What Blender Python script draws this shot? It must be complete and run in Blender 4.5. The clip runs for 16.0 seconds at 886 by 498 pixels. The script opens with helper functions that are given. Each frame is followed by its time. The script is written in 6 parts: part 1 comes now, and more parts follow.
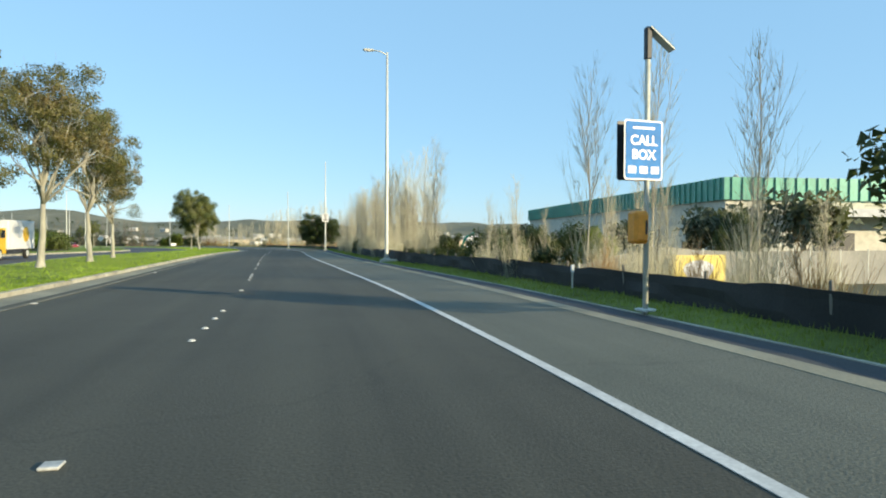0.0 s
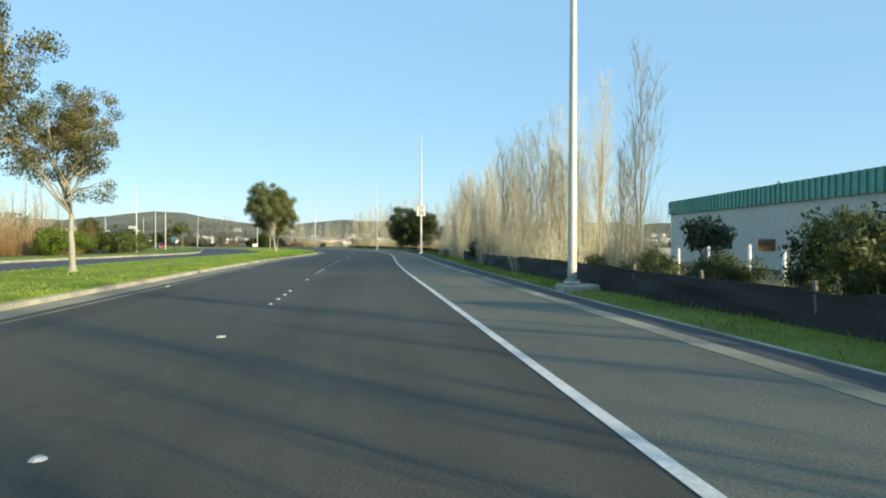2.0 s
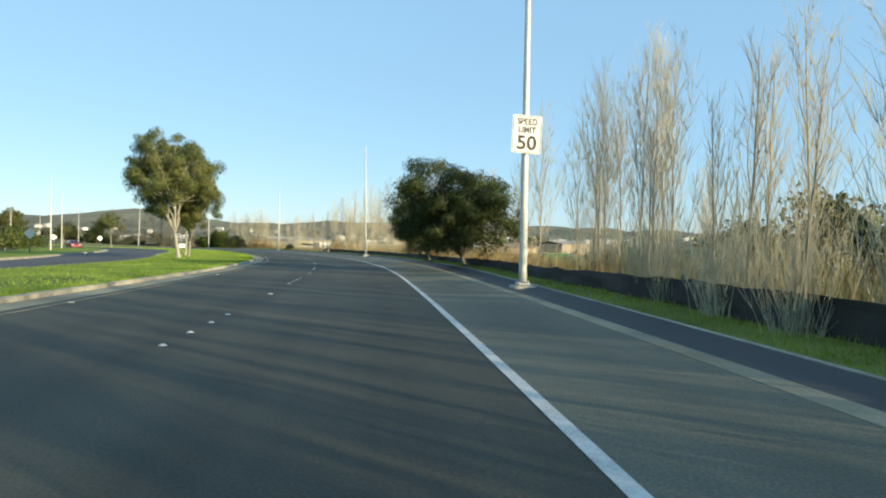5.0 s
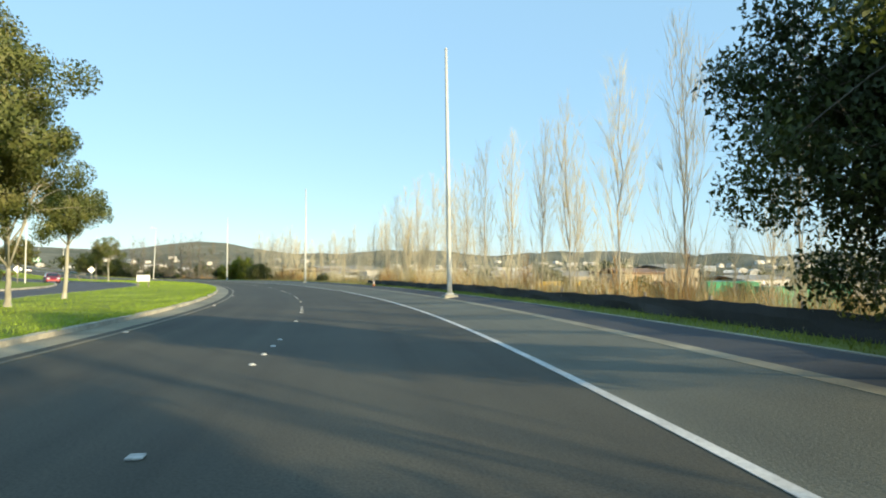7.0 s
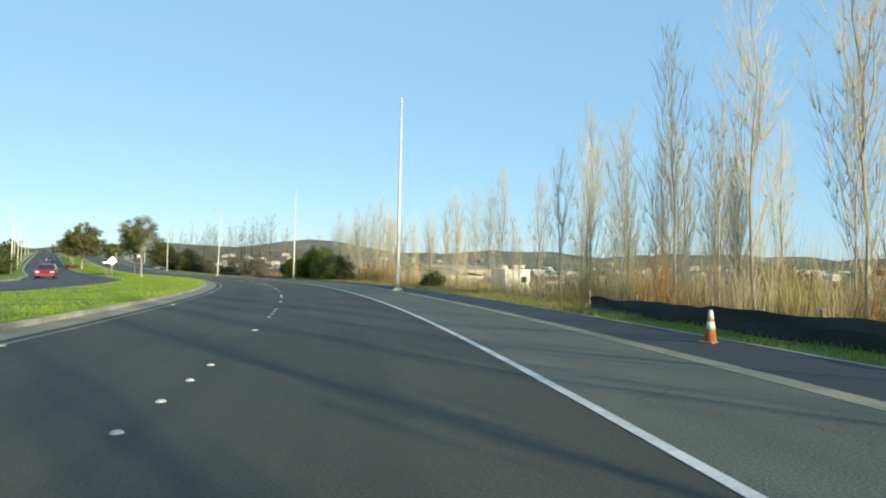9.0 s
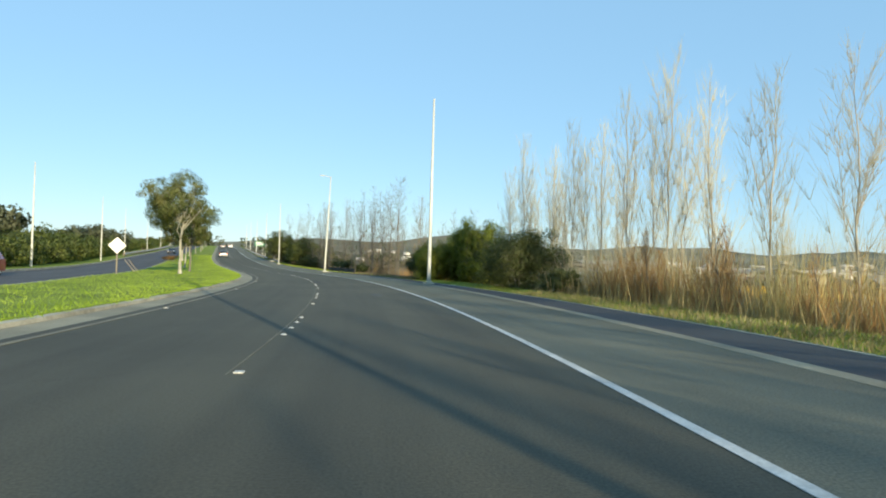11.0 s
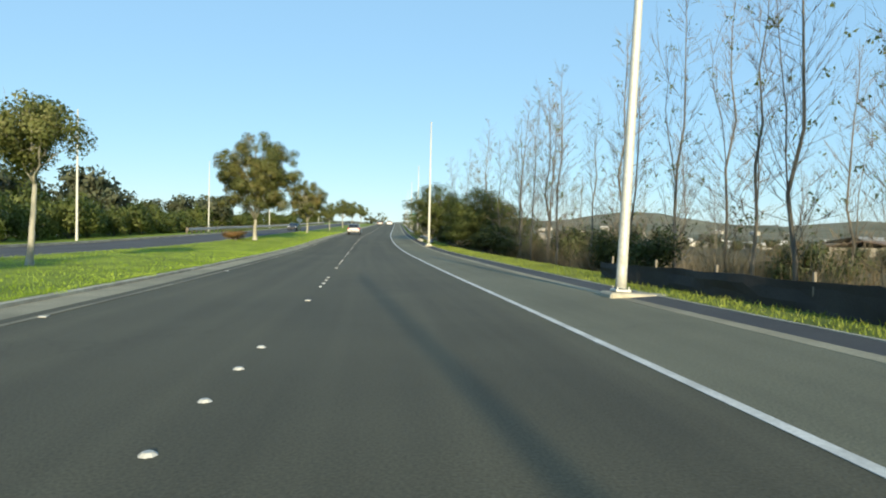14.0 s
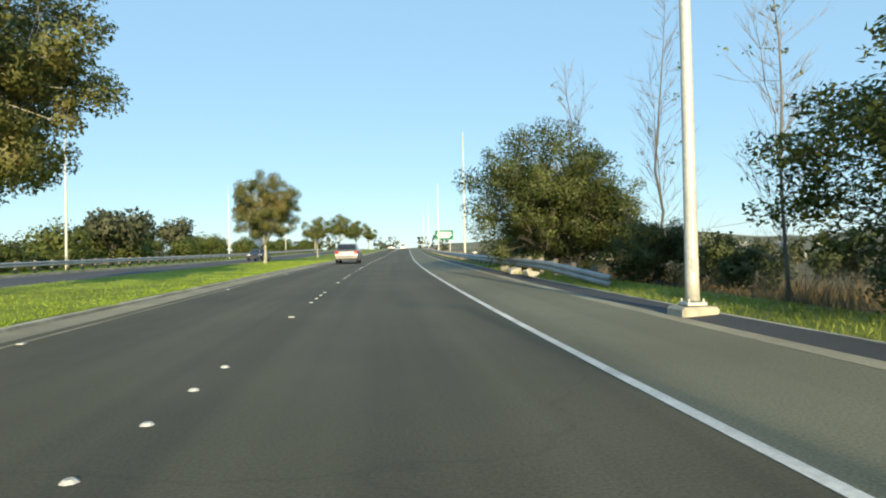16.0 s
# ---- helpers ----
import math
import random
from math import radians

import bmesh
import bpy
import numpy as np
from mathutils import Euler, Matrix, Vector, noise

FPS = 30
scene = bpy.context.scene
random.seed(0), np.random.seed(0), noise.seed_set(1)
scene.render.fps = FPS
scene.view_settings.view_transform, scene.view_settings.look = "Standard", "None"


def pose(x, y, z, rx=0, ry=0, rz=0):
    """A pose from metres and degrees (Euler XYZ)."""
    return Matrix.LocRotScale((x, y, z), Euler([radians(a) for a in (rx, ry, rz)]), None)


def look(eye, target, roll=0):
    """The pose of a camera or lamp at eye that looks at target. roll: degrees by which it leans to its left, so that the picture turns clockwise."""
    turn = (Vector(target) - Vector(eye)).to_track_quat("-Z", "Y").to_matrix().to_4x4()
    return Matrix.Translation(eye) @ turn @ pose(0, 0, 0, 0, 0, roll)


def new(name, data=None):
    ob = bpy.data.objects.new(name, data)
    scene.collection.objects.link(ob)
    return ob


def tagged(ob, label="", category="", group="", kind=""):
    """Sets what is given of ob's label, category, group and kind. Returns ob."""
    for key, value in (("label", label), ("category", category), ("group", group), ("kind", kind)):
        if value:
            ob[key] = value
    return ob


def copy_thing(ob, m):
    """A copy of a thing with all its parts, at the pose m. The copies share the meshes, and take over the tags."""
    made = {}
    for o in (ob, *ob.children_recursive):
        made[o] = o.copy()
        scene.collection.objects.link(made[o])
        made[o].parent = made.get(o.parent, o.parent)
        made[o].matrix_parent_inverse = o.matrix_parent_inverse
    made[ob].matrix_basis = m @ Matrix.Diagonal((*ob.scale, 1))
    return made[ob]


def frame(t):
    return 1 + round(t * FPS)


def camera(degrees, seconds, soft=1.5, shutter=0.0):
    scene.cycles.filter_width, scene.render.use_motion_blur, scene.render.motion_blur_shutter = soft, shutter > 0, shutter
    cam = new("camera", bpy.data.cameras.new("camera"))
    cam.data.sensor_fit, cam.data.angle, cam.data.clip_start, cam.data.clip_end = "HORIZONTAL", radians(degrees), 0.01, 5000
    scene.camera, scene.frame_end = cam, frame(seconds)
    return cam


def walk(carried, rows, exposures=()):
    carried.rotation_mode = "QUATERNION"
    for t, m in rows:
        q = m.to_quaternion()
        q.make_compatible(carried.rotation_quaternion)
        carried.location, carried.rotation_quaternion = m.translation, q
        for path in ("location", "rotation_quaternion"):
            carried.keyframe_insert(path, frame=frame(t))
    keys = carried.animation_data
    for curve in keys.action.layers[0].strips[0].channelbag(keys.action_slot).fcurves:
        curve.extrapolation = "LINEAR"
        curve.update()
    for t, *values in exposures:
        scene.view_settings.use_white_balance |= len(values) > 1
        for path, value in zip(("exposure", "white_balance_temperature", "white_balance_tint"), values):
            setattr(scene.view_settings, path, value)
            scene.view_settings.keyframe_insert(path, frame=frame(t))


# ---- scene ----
# seconds, x, y, z, yaw, pitch, lean
PATH = [
    (0.0, 0.00, 0.00, 1.100, -0.00, -1.03, 0.28),
    (0.5, -0.50, 3.82, 1.091, 3.87, -0.80, -1.02),
    (1.0, -1.31, 8.09, 1.085, 5.97, -1.38, -2.00),
    (1.5, -2.39, 12.78, 1.072, 7.34, -1.13, -0.77),
    (2.0, -3.71, 17.87, 1.034, 8.21, -1.10, 0.04),
    (2.5, -5.19, 23.32, 0.965, 8.02, -1.27, 0.02),
    (3.0, -6.78, 29.13, 0.888, 7.15, -1.36, 1.07),
    (3.5, -8.37, 35.29, 0.827, 6.61, -1.35, 1.46),
    (4.0, -9.97, 41.80, 0.782, 6.43, -1.25, 1.43),
    (4.5, -11.61, 48.64, 0.743, 6.59, -1.06, 1.21),
    (5.0, -13.38, 55.81, 0.693, 7.10, -0.80, 1.03),
    (5.5, -15.35, 63.32, 0.618, 7.97, -0.47, 1.14),
    (6.0, -17.55, 71.15, 0.516, 9.19, -0.09, 1.76),
    (6.5, -19.93, 79.28, 0.400, 10.56, 0.39, 0.39),
    (7.0, -22.55, 87.65, 0.280, 12.09, 1.70, 0.10),
    (7.5, -25.50, 96.13, 0.163, 13.71, 1.41, 1.27),
    (8.0, -28.91, 104.60, 0.059, 16.10, 0.93, 1.36),
    (8.5, -32.73, 112.94, -0.031, 18.31, 0.87, 2.31),
    (9.0, -36.94, 121.12, -0.118, 21.62, 1.66, 1.16),
    (9.5, -41.55, 129.14, -0.203, 25.02, 1.63, 2.18),
    (10.0, -46.59, 136.99, -0.289, 28.32, 1.44, 2.39),
    (10.5, -52.09, 144.64, -0.379, 31.46, 1.18, 2.12),
    (11.0, -58.08, 152.06, -0.472, 34.38, 0.99, 1.68),
    (11.5, -64.32, 159.13, -0.566, 36.76, 0.82, 1.01),
    (12.0, -70.94, 165.98, -0.656, 39.61, 1.16, 1.13),
    (12.5, -77.83, 172.62, -0.761, 42.23, 0.87, 0.73),
    (13.0, -85.11, 179.09, -0.868, 45.14, -0.19, 2.50),
    (13.5, -92.95, 185.37, -0.974, 47.03, -0.54, 0.74),
    (14.0, -101.14, 191.70, -1.087, 49.56, -1.29, 1.27),
    (14.5, -109.59, 197.79, -1.153, 50.71, -0.60, -0.07),
    (15.0, -118.25, 203.69, -1.181, 51.26, -0.74, -0.50),
    (15.5, -127.11, 209.55, -1.174, 50.66, 0.19, -0.31),
    (16.0, -136.20, 215.49, -1.170, 50.54, 0.95, -1.14),
]
cam = camera(70.28, 16.0, soft=2.0)
walk(cam, [(t, pose(x, y, z, 90 + p, -r, w)) for t, x, y, z, w, p, r in PATH],
     exposures=[(0.0, 0.66, 7350, 4), (3.0, 0.66, 7550, 4), (5.5, 0.66, 7750, 5), (6.0, 0.76, 7850, 5), (6.5, 0.92, 8300, 6), (7.0, 0.86, 8100, 5), (7.5, 0.60, 7500, 4),
                (9.0, 0.58, 7450, 4), (12.5, 0.61, 7500, 4), (15.0, 0.59, 7650, 4), (15.5, 0.68, 8000, 5), (16.0, 0.68, 8000, 5)])

# ---- sky and sun ----
SUN_AZ, SUN_UP = radians(-119.5), radians(13.5)      # behind the driver, to the right
world = bpy.data.worlds.new("sky")
scene.world = world
world.use_nodes = True
wn = world.node_tree
sky = wn.nodes.new("ShaderNodeTexSky")
sky.sky_type, sky.sun_disc = "NISHITA", False
sky.sun_elevation, sky.sun_rotation = SUN_UP, (-SUN_AZ) % (2 * math.pi)
sky.air_density, sky.dust_density, sky.ozone_density = 1.0, 0.15, 3.0
sun_data = bpy.data.lights.new("sun", "SUN")
sun_data.energy, sun_data.angle, sun_data.color = 5.0, radians(0.55), (1.0, 0.87, 0.66)
sun = new("sun", sun_data)
sun_way = Vector((-math.sin(SUN_AZ) * math.cos(SUN_UP), math.cos(SUN_AZ) * math.cos(SUN_UP), math.sin(SUN_UP)))
sun.matrix_world = look(sun_way * 300, (0, 0, 0))


# ---- materials ----
def node(tree, kind, **sockets):
    n = tree.nodes.new(kind)
    for key, value in sockets.items():
        n.inputs[key.replace("_", " ")].default_value = value
    return n


def ramp(tree, source, stops):
    r = tree.nodes.new("ShaderNodeValToRGB")
    while len(r.color_ramp.elements) < len(stops):
        r.color_ramp.elements.new(0.5)
    for e, (at, c) in zip(r.color_ramp.elements, stops):
        e.position, e.color = at, (*c, 1)
    tree.links.new(source, r.inputs[0])
    return r.outputs[0]


def mixed(tree, fac, a, b, kind="MIX"):
    m = tree.nodes.new("ShaderNodeMix")
    m.data_type, m.blend_type = "RGBA", kind
    for sock, v in ((m.inputs[0], fac), (m.inputs[6], a), (m.inputs[7], b)):
        if isinstance(v, (int, float)):
            sock.default_value = v
        elif isinstance(v, tuple):
            sock.default_value = (*v, 1)
        else:
            tree.links.new(v, sock)
    return m.outputs[2]


def noisy(tree, scale, detail=4.0, stretch=None, coords="Object", rough=0.6):
    tc = tree.nodes.new("ShaderNodeTexCoord")
    out = tc.outputs[coords]
    if stretch:
        mp = tree.nodes.new("ShaderNodeMapping")
        mp.inputs["Scale"].default_value = stretch
        tree.links.new(out, mp.inputs[0])
        out = mp.outputs[0]
    n = node(tree, "ShaderNodeTexNoise", Scale=scale, Detail=detail, Roughness=rough)
    tree.links.new(out, n.inputs["Vector"])
    return n.outputs["Fac"]


def material(name, dark, light, rough=0.8, metal=0.0, fine=12.0, coarse=0.7, bump=0.0, stretch=None,
             spec=0.5, coat=0.0, island=0.0, coords="Object", each=0.0):
    """A surface whose colour wanders between two tones at a coarse and a fine scale."""
    m = bpy.data.materials.new(name)
    m.use_nodes = True
    t = m.node_tree
    b = t.nodes["Principled BSDF"]
    b.inputs["Roughness"].default_value, b.inputs["Metallic"].default_value = rough, metal
    b.inputs["Specular IOR Level"].default_value, b.inputs["Coat Weight"].default_value = spec, coat
    big, small = noisy(t, coarse, 3, stretch, coords), noisy(t, fine, 5, stretch, coords)
    col = mixed(t, ramp(t, big, ((0.32, (0, 0, 0)), (0.68, (1, 1, 1)))), dark, light)
    shade = ramp(t, small, ((0.3, (0.72, 0.72, 0.72)), (0.7, (1.0, 1.0, 1.0))))
    col = mixed(t, 1.0, col, shade, "MULTIPLY")
    for on, kind, sock in ((island, "ShaderNodeNewGeometry", "Random Per Island"), (each, "ShaderNodeObjectInfo", "Random")):
        if on:
            g = t.nodes.new(kind)
            col = mixed(t, 1.0, col, ramp(t, g.outputs[sock], ((0.0, (1 - on,) * 3), (1.0, (1 + on,) * 3))), "MULTIPLY")
    t.links.new(col, b.inputs["Base Color"])
    if bump:
        bp = node(t, "ShaderNodeBump", Strength=bump, Distance=0.02)
        t.links.new(small, bp.inputs["Height"])
        t.links.new(bp.outputs[0], b.inputs["Normal"])
    return m


def leafy(name, tones, through_light=0.35, rough=0.55):
    """Leaves: tones picked leaf by leaf, and patch by patch, with some light let through."""
    m = bpy.data.materials.new(name)
    m.use_nodes = True
    t = m.node_tree
    b = t.nodes["Principled BSDF"]
    b.inputs["Roughness"].default_value, b.inputs["Specular IOR Level"].default_value = rough, 0.35
    g = t.nodes.new("ShaderNodeNewGeometry")
    add = t.nodes.new("ShaderNodeMath")
    add.operation = "MULTIPLY_ADD"
    t.links.new(g.outputs["Random Per Island"], add.inputs[0])
    add.inputs[1].default_value = 0.2
    big = noisy(t, 0.55, 3)
    t.links.new(big, add.inputs[2])
    n = len(tones)
    col = ramp(t, add.outputs[0], [(0.36 + 0.42 * i / max(1, n - 1), c) for i, c in enumerate(tones)])
    t.links.new(col, b.inputs["Base Color"])
    tr = t.nodes.new("ShaderNodeBsdfTranslucent")
    t.links.new(mixed(t, 1.0, col, (1.5, 1.5, 0.9), "MULTIPLY"), tr.inputs[0])
    ms = t.nodes.new("ShaderNodeMixShader")
    ms.inputs[0].default_value = through_light
    t.links.new(b.outputs[0], ms.inputs[1])
    t.links.new(tr.outputs[0], ms.inputs[2])
    t.links.new(ms.outputs[0], t.nodes["Material Output"].inputs[0])
    return m


def asphalt(name, dark, light, wear=0.35, rough=0.82, sun_behind=None):
    """Rolled asphalt: grit, patches, and wheel wear and oil drawn out along the lane."""
    m = bpy.data.materials.new(name)
    m.use_nodes = True
    t = m.node_tree
    b = t.nodes["Principled BSDF"]
    b.inputs["Roughness"].default_value, b.inputs["Specular IOR Level"].default_value = rough, 0.4
    patch = noisy(t, 0.22, 4, None, "UV")
    streak = noisy(t, 1.0, 3, (1.1, 0.02, 1), "UV")
    grit = noisy(t, 45.0, 3, None, "UV")
    col = mixed(t, ramp(t, patch, ((0.35, (0, 0, 0)), (0.65, (1, 1, 1)))), dark, light)
    col = mixed(t, wear, col, ramp(t, streak, ((0.35, tuple(0.6 * c for c in dark)), (0.62, tuple(1.25 * c for c in light)))))
    # tint along the lane that paints in the brighter look down-sun
    if sun_behind:
        where = t.nodes.new("ShaderNodeSeparateXYZ")
        t.links.new(t.nodes.new("ShaderNodeTexCoord").outputs["UV"], where.inputs[0])
        span = node(t, "ShaderNodeMapRange", From_Min=sun_behind[0], From_Max=sun_behind[1])
        t.links.new(where.outputs["Y"], span.inputs["Value"])
        col = mixed(t, span.outputs[0], col, mixed(t, 1.0, col, sun_behind[2], "MULTIPLY"))
    col = mixed(t, 1.0, col, ramp(t, grit, ((0.3, (0.6, 0.6, 0.6)), (0.72, (1.25, 1.25, 1.25)))), "MULTIPLY")
    cracks = t.nodes.new("ShaderNodeTexVoronoi")
    cracks.feature = "DISTANCE_TO_EDGE"
    cracks.inputs["Scale"].default_value = 0.09
    warp = t.nodes.new("ShaderNodeTexCoord")
    wob = node(t, "ShaderNodeTexNoise", Scale=0.35, Detail=5.0)
    t.links.new(warp.outputs["UV"], wob.inputs["Vector"])
    shift = t.nodes.new("ShaderNodeVectorMath")
    shift.operation = "MULTIPLY_ADD"
    shift.inputs[1].default_value = (5, 5, 0)
    t.links.new(wob.outputs["Color"], shift.inputs[0])
    t.links.new(warp.outputs["UV"], shift.inputs[2])
    t.links.new(shift.outputs[0], cracks.inputs["Vector"])
    col = mixed(t, ramp(t, cracks.outputs["Distance"], ((0.0, (0.22, 0.22, 0.22)), (0.0028, (0, 0, 0)))), col, tuple(0.35 * c for c in dark))
    t.links.new(col, b.inputs["Base Color"])
    bp = node(t, "ShaderNodeBump", Strength=0.5, Distance=0.01)
    t.links.new(grit, bp.inputs["Height"])
    t.links.new(bp.outputs[0], b.inputs["Normal"])
    return m


SKY_STRENGTH = 0.098
haze = mixed(wn, 0.5, sky.outputs[0], (2.9, 5.9, 10.2))     # thin even haze over the clear sky
wn.links.new(haze, wn.nodes["Background"].inputs[0])
wn.nodes["Background"].inputs[1].default_value = SKY_STRENGTH

M_ROAD = asphalt("road asphalt", (0.047, 0.046, 0.034), (0.074, 0.071, 0.052), sun_behind=(150, 200, (1.32, 1.28, 1.12)))     # paler past the bend: brightness with the sun behind, put into the colour
M_PATCH = material("worn asphalt patch", (0.062, 0.063, 0.06), (0.095, 0.095, 0.085), 0.85, fine=40, coarse=3.0, bump=0.3)
# the shoulder gets a weaker share of the same painted down-sun brightness
M_SHOULDER = asphalt("shoulder asphalt", (0.105, 0.106, 0.080), (0.152, 0.152, 0.114), 0.25, sun_behind=(150, 200, (1.12, 1.1, 0.98)))
M_PATH = asphalt("footway asphalt", (0.040, 0.043, 0.049), (0.064, 0.067, 0.070), 0.15)
M_FAR_ROAD = asphalt("far carriageway asphalt", (0.055, 0.057, 0.062), (0.085, 0.085, 0.088))
M_CONCRETE = material("weathered concrete", (0.20, 0.185, 0.13), (0.37, 0.34, 0.24), 0.9, fine=25, coarse=0.5, bump=0.3)
M_KERB = material("kerb concrete", (0.27, 0.255, 0.20), (0.52, 0.49, 0.39), 0.9, fine=9, coarse=0.9, bump=0.3)
M_WHITE_LINE = material("worn white road paint", (0.50, 0.50, 0.47), (0.74, 0.74, 0.70), 0.7, fine=30, coarse=2.0)
M_YELLOW_LINE = material("faded yellow road paint", (0.14, 0.125, 0.085), (0.27, 0.24, 0.155), 0.75, fine=30, coarse=1.2)
M_SEAM = material("pale joint filler", (0.13, 0.12, 0.085), (0.24, 0.225, 0.16), 0.85, fine=9, coarse=1.5)
M_DOT = material("glazed white ceramic", (0.36, 0.36, 0.33), (0.58, 0.58, 0.54), 0.45, fine=40, coarse=8)
# wide tone range in turf and blades; its dark patches imitate shadow on the grass
M_GRASS = material("mown grass", (0.12, 0.165, 0.022), (0.30, 0.37, 0.045), 0.9, fine=14, coarse=0.5, bump=0.6, spec=0.2)
M_BLADE = leafy("grass blades", ((0.10, 0.165, 0.02), (0.22, 0.32, 0.032), (0.36, 0.45, 0.08)), 0.4)
M_VERGE = material("rough verge grass", (0.11, 0.14, 0.03), (0.22, 0.26, 0.055), 0.9, fine=22, coarse=0.6, bump=0.6, spec=0.2)
M_VERGE_BLADE = leafy("verge grass blades", ((0.13, 0.15, 0.035), (0.19, 0.24, 0.04), (0.29, 0.34, 0.08)), 0.35)
M_WEED = leafy("dry weeds", ((0.15, 0.115, 0.05), (0.27, 0.22, 0.10), (0.39, 0.32, 0.17)), 0.3)
M_REED = leafy("rusty dry scrub", ((0.14, 0.08, 0.035), (0.25, 0.15, 0.06), (0.34, 0.23, 0.11)), 0.3)
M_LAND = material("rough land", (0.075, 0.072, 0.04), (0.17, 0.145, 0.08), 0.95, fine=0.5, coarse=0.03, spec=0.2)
M_STEEL = material("pale galvanised steel", (0.55, 0.56, 0.51), (0.69, 0.70, 0.64), 0.5, 0.2, fine=14, coarse=1.0)
M_SIGN_STEEL = material("dull sign post steel", (0.50, 0.50, 0.42), (0.66, 0.65, 0.56), 0.6, 0.1, fine=14, coarse=1.5)
M_RAIL = material("weathered guard rail zinc", (0.34, 0.35, 0.36), (0.50, 0.51, 0.51), 0.5, 0.5, fine=10, coarse=0.8)
M_TIMBER = material("weathered timber", (0.16, 0.14, 0.115), (0.29, 0.26, 0.21), 0.9, fine=9, coarse=1.0, stretch=(6, 6, 0.8), bump=0.4, each=0.2)
M_FABRIC = material("black silt fabric", (0.018, 0.017, 0.016), (0.05, 0.046, 0.042), 0.85, fine=26, coarse=0.5, bump=0.3)
M_SCREEN = material("grey fence screen", (0.22, 0.22, 0.20), (0.33, 0.32, 0.29), 0.9, fine=10, coarse=0.4)
M_WHITE = material("white painted metal", (0.66, 0.66, 0.65), (0.82, 0.82, 0.80), 0.45, fine=6, coarse=0.5)
M_DARK = material("dark painted metal", (0.015, 0.016, 0.018), (0.035, 0.036, 0.04), 0.5, fine=10)
M_BLUE = material("sign blue", (0.012, 0.16, 0.47), (0.02, 0.22, 0.58), 0.62, fine=8, spec=0.3)
M_GREEN_SIGN = material("sign green", (0.01, 0.16, 0.08), (0.02, 0.22, 0.12), 0.7, fine=8, spec=0.25)
M_SIGN_WHITE = material("sign white sheeting", (0.70, 0.71, 0.70), (0.84, 0.84, 0.82), 0.4, fine=8)
M_SIGN_BACK = material("bare sign aluminium", (0.62, 0.63, 0.63), (0.78, 0.79, 0.78), 0.45, 0.2, fine=8)
M_BLACK = material("black print", (0.012, 0.012, 0.012), (0.022, 0.022, 0.022), 0.5, fine=10)
M_ORANGE = material("call box orange", (0.80, 0.26, 0.02), (0.92, 0.36, 0.03), 0.45, fine=8)
M_CONE = material("faded cone orange", (0.42, 0.13, 0.05), (0.60, 0.27, 0.14), 0.5, fine=8)
M_YELLOW = material("machine yellow", (0.64, 0.37, 0.02), (0.82, 0.52, 0.04), 0.5, fine=5, coarse=1.0)
M_MACHINE_GREEN = material("machine green", (0.01, 0.26, 0.12), (0.02, 0.36, 0.18), 0.5, fine=5, coarse=1.0)
M_BANNER = material("yellow banner", (0.62, 0.48, 0.10), (0.78, 0.64, 0.2), 0.7, fine=5, coarse=1.0)
M_GREY = material("grey print", (0.30, 0.32, 0.36), (0.62, 0.63, 0.66), 0.7, fine=4, coarse=2.0)
M_SILVER = material("silver car paint", (0.13, 0.13, 0.135), (0.19, 0.19, 0.195), 0.35, 0.5, fine=60, coat=0.6)
M_RED_PAINT = material("red car paint", (0.22, 0.010, 0.014), (0.30, 0.014, 0.02), 0.3, 0.2, fine=60, coat=0.8)
M_DARK_PAINT = material("dark car paint", (0.02, 0.022, 0.028), (0.035, 0.037, 0.044), 0.3, 0.2, fine=60, coat=0.8)
M_RUBBER = material("tyre rubber", (0.012, 0.012, 0.012), (0.028, 0.028, 0.028), 0.85, fine=20)
M_TAIL = material("tail lamp red", (0.36, 0.01, 0.01), (0.5, 0.02, 0.02), 0.25, fine=20)
M_GLASS = material("dark tinted glass", (0.012, 0.015, 0.018), (0.022, 0.026, 0.03), 0.08, fine=20, spec=0.9)
M_LENS = material("clear lamp plastic", (0.7, 0.7, 0.7), (0.82, 0.82, 0.82), 0.15, fine=20)
M_PALE_BARK = material("pale poplar bark", (0.30, 0.275, 0.21), (0.50, 0.455, 0.355), 0.9, fine=7, coarse=0.5, stretch=(3, 3, 1), bump=0.4, each=0.15)
M_POPLAR_BARK = material("grey poplar bark", (0.30, 0.275, 0.21), (0.52, 0.475, 0.375), 0.9, fine=7, coarse=0.5, stretch=(3, 3, 1), bump=0.4, each=0.15)
M_TWIG = material("straw coloured twigs", (0.43, 0.405, 0.28), (0.61, 0.575, 0.42), 0.9, fine=3, coarse=0.3, each=0.12)
M_GREY_BARK = material("grey brown bark", (0.115, 0.105, 0.085), (0.235, 0.215, 0.175), 0.9, fine=7, coarse=0.5, stretch=(3, 3, 1), bump=0.4, each=0.15)
M_GREY_TWIG = material("grey brown twigs", (0.15, 0.12, 0.09), (0.28, 0.23, 0.17), 0.9, fine=3, coarse=0.3, each=0.12)
M_GUM_BARK = material("smooth gum bark", (0.26, 0.25, 0.20), (0.43, 0.42, 0.35), 0.85, fine=5, coarse=0.8, stretch=(2, 2, 0.7), bump=0.3, each=0.1)
M_GUM = leafy("gum leaves", ((0.064, 0.086, 0.030), (0.112, 0.140, 0.046), (0.160, 0.182, 0.062), (0.225, 0.222, 0.09)), 0.35)
M_RUSTY = leafy("gum leaves browned", ((0.065, 0.09, 0.032), (0.116, 0.127, 0.046), (0.172, 0.162, 0.063), (0.241, 0.181, 0.089)), 0.35)
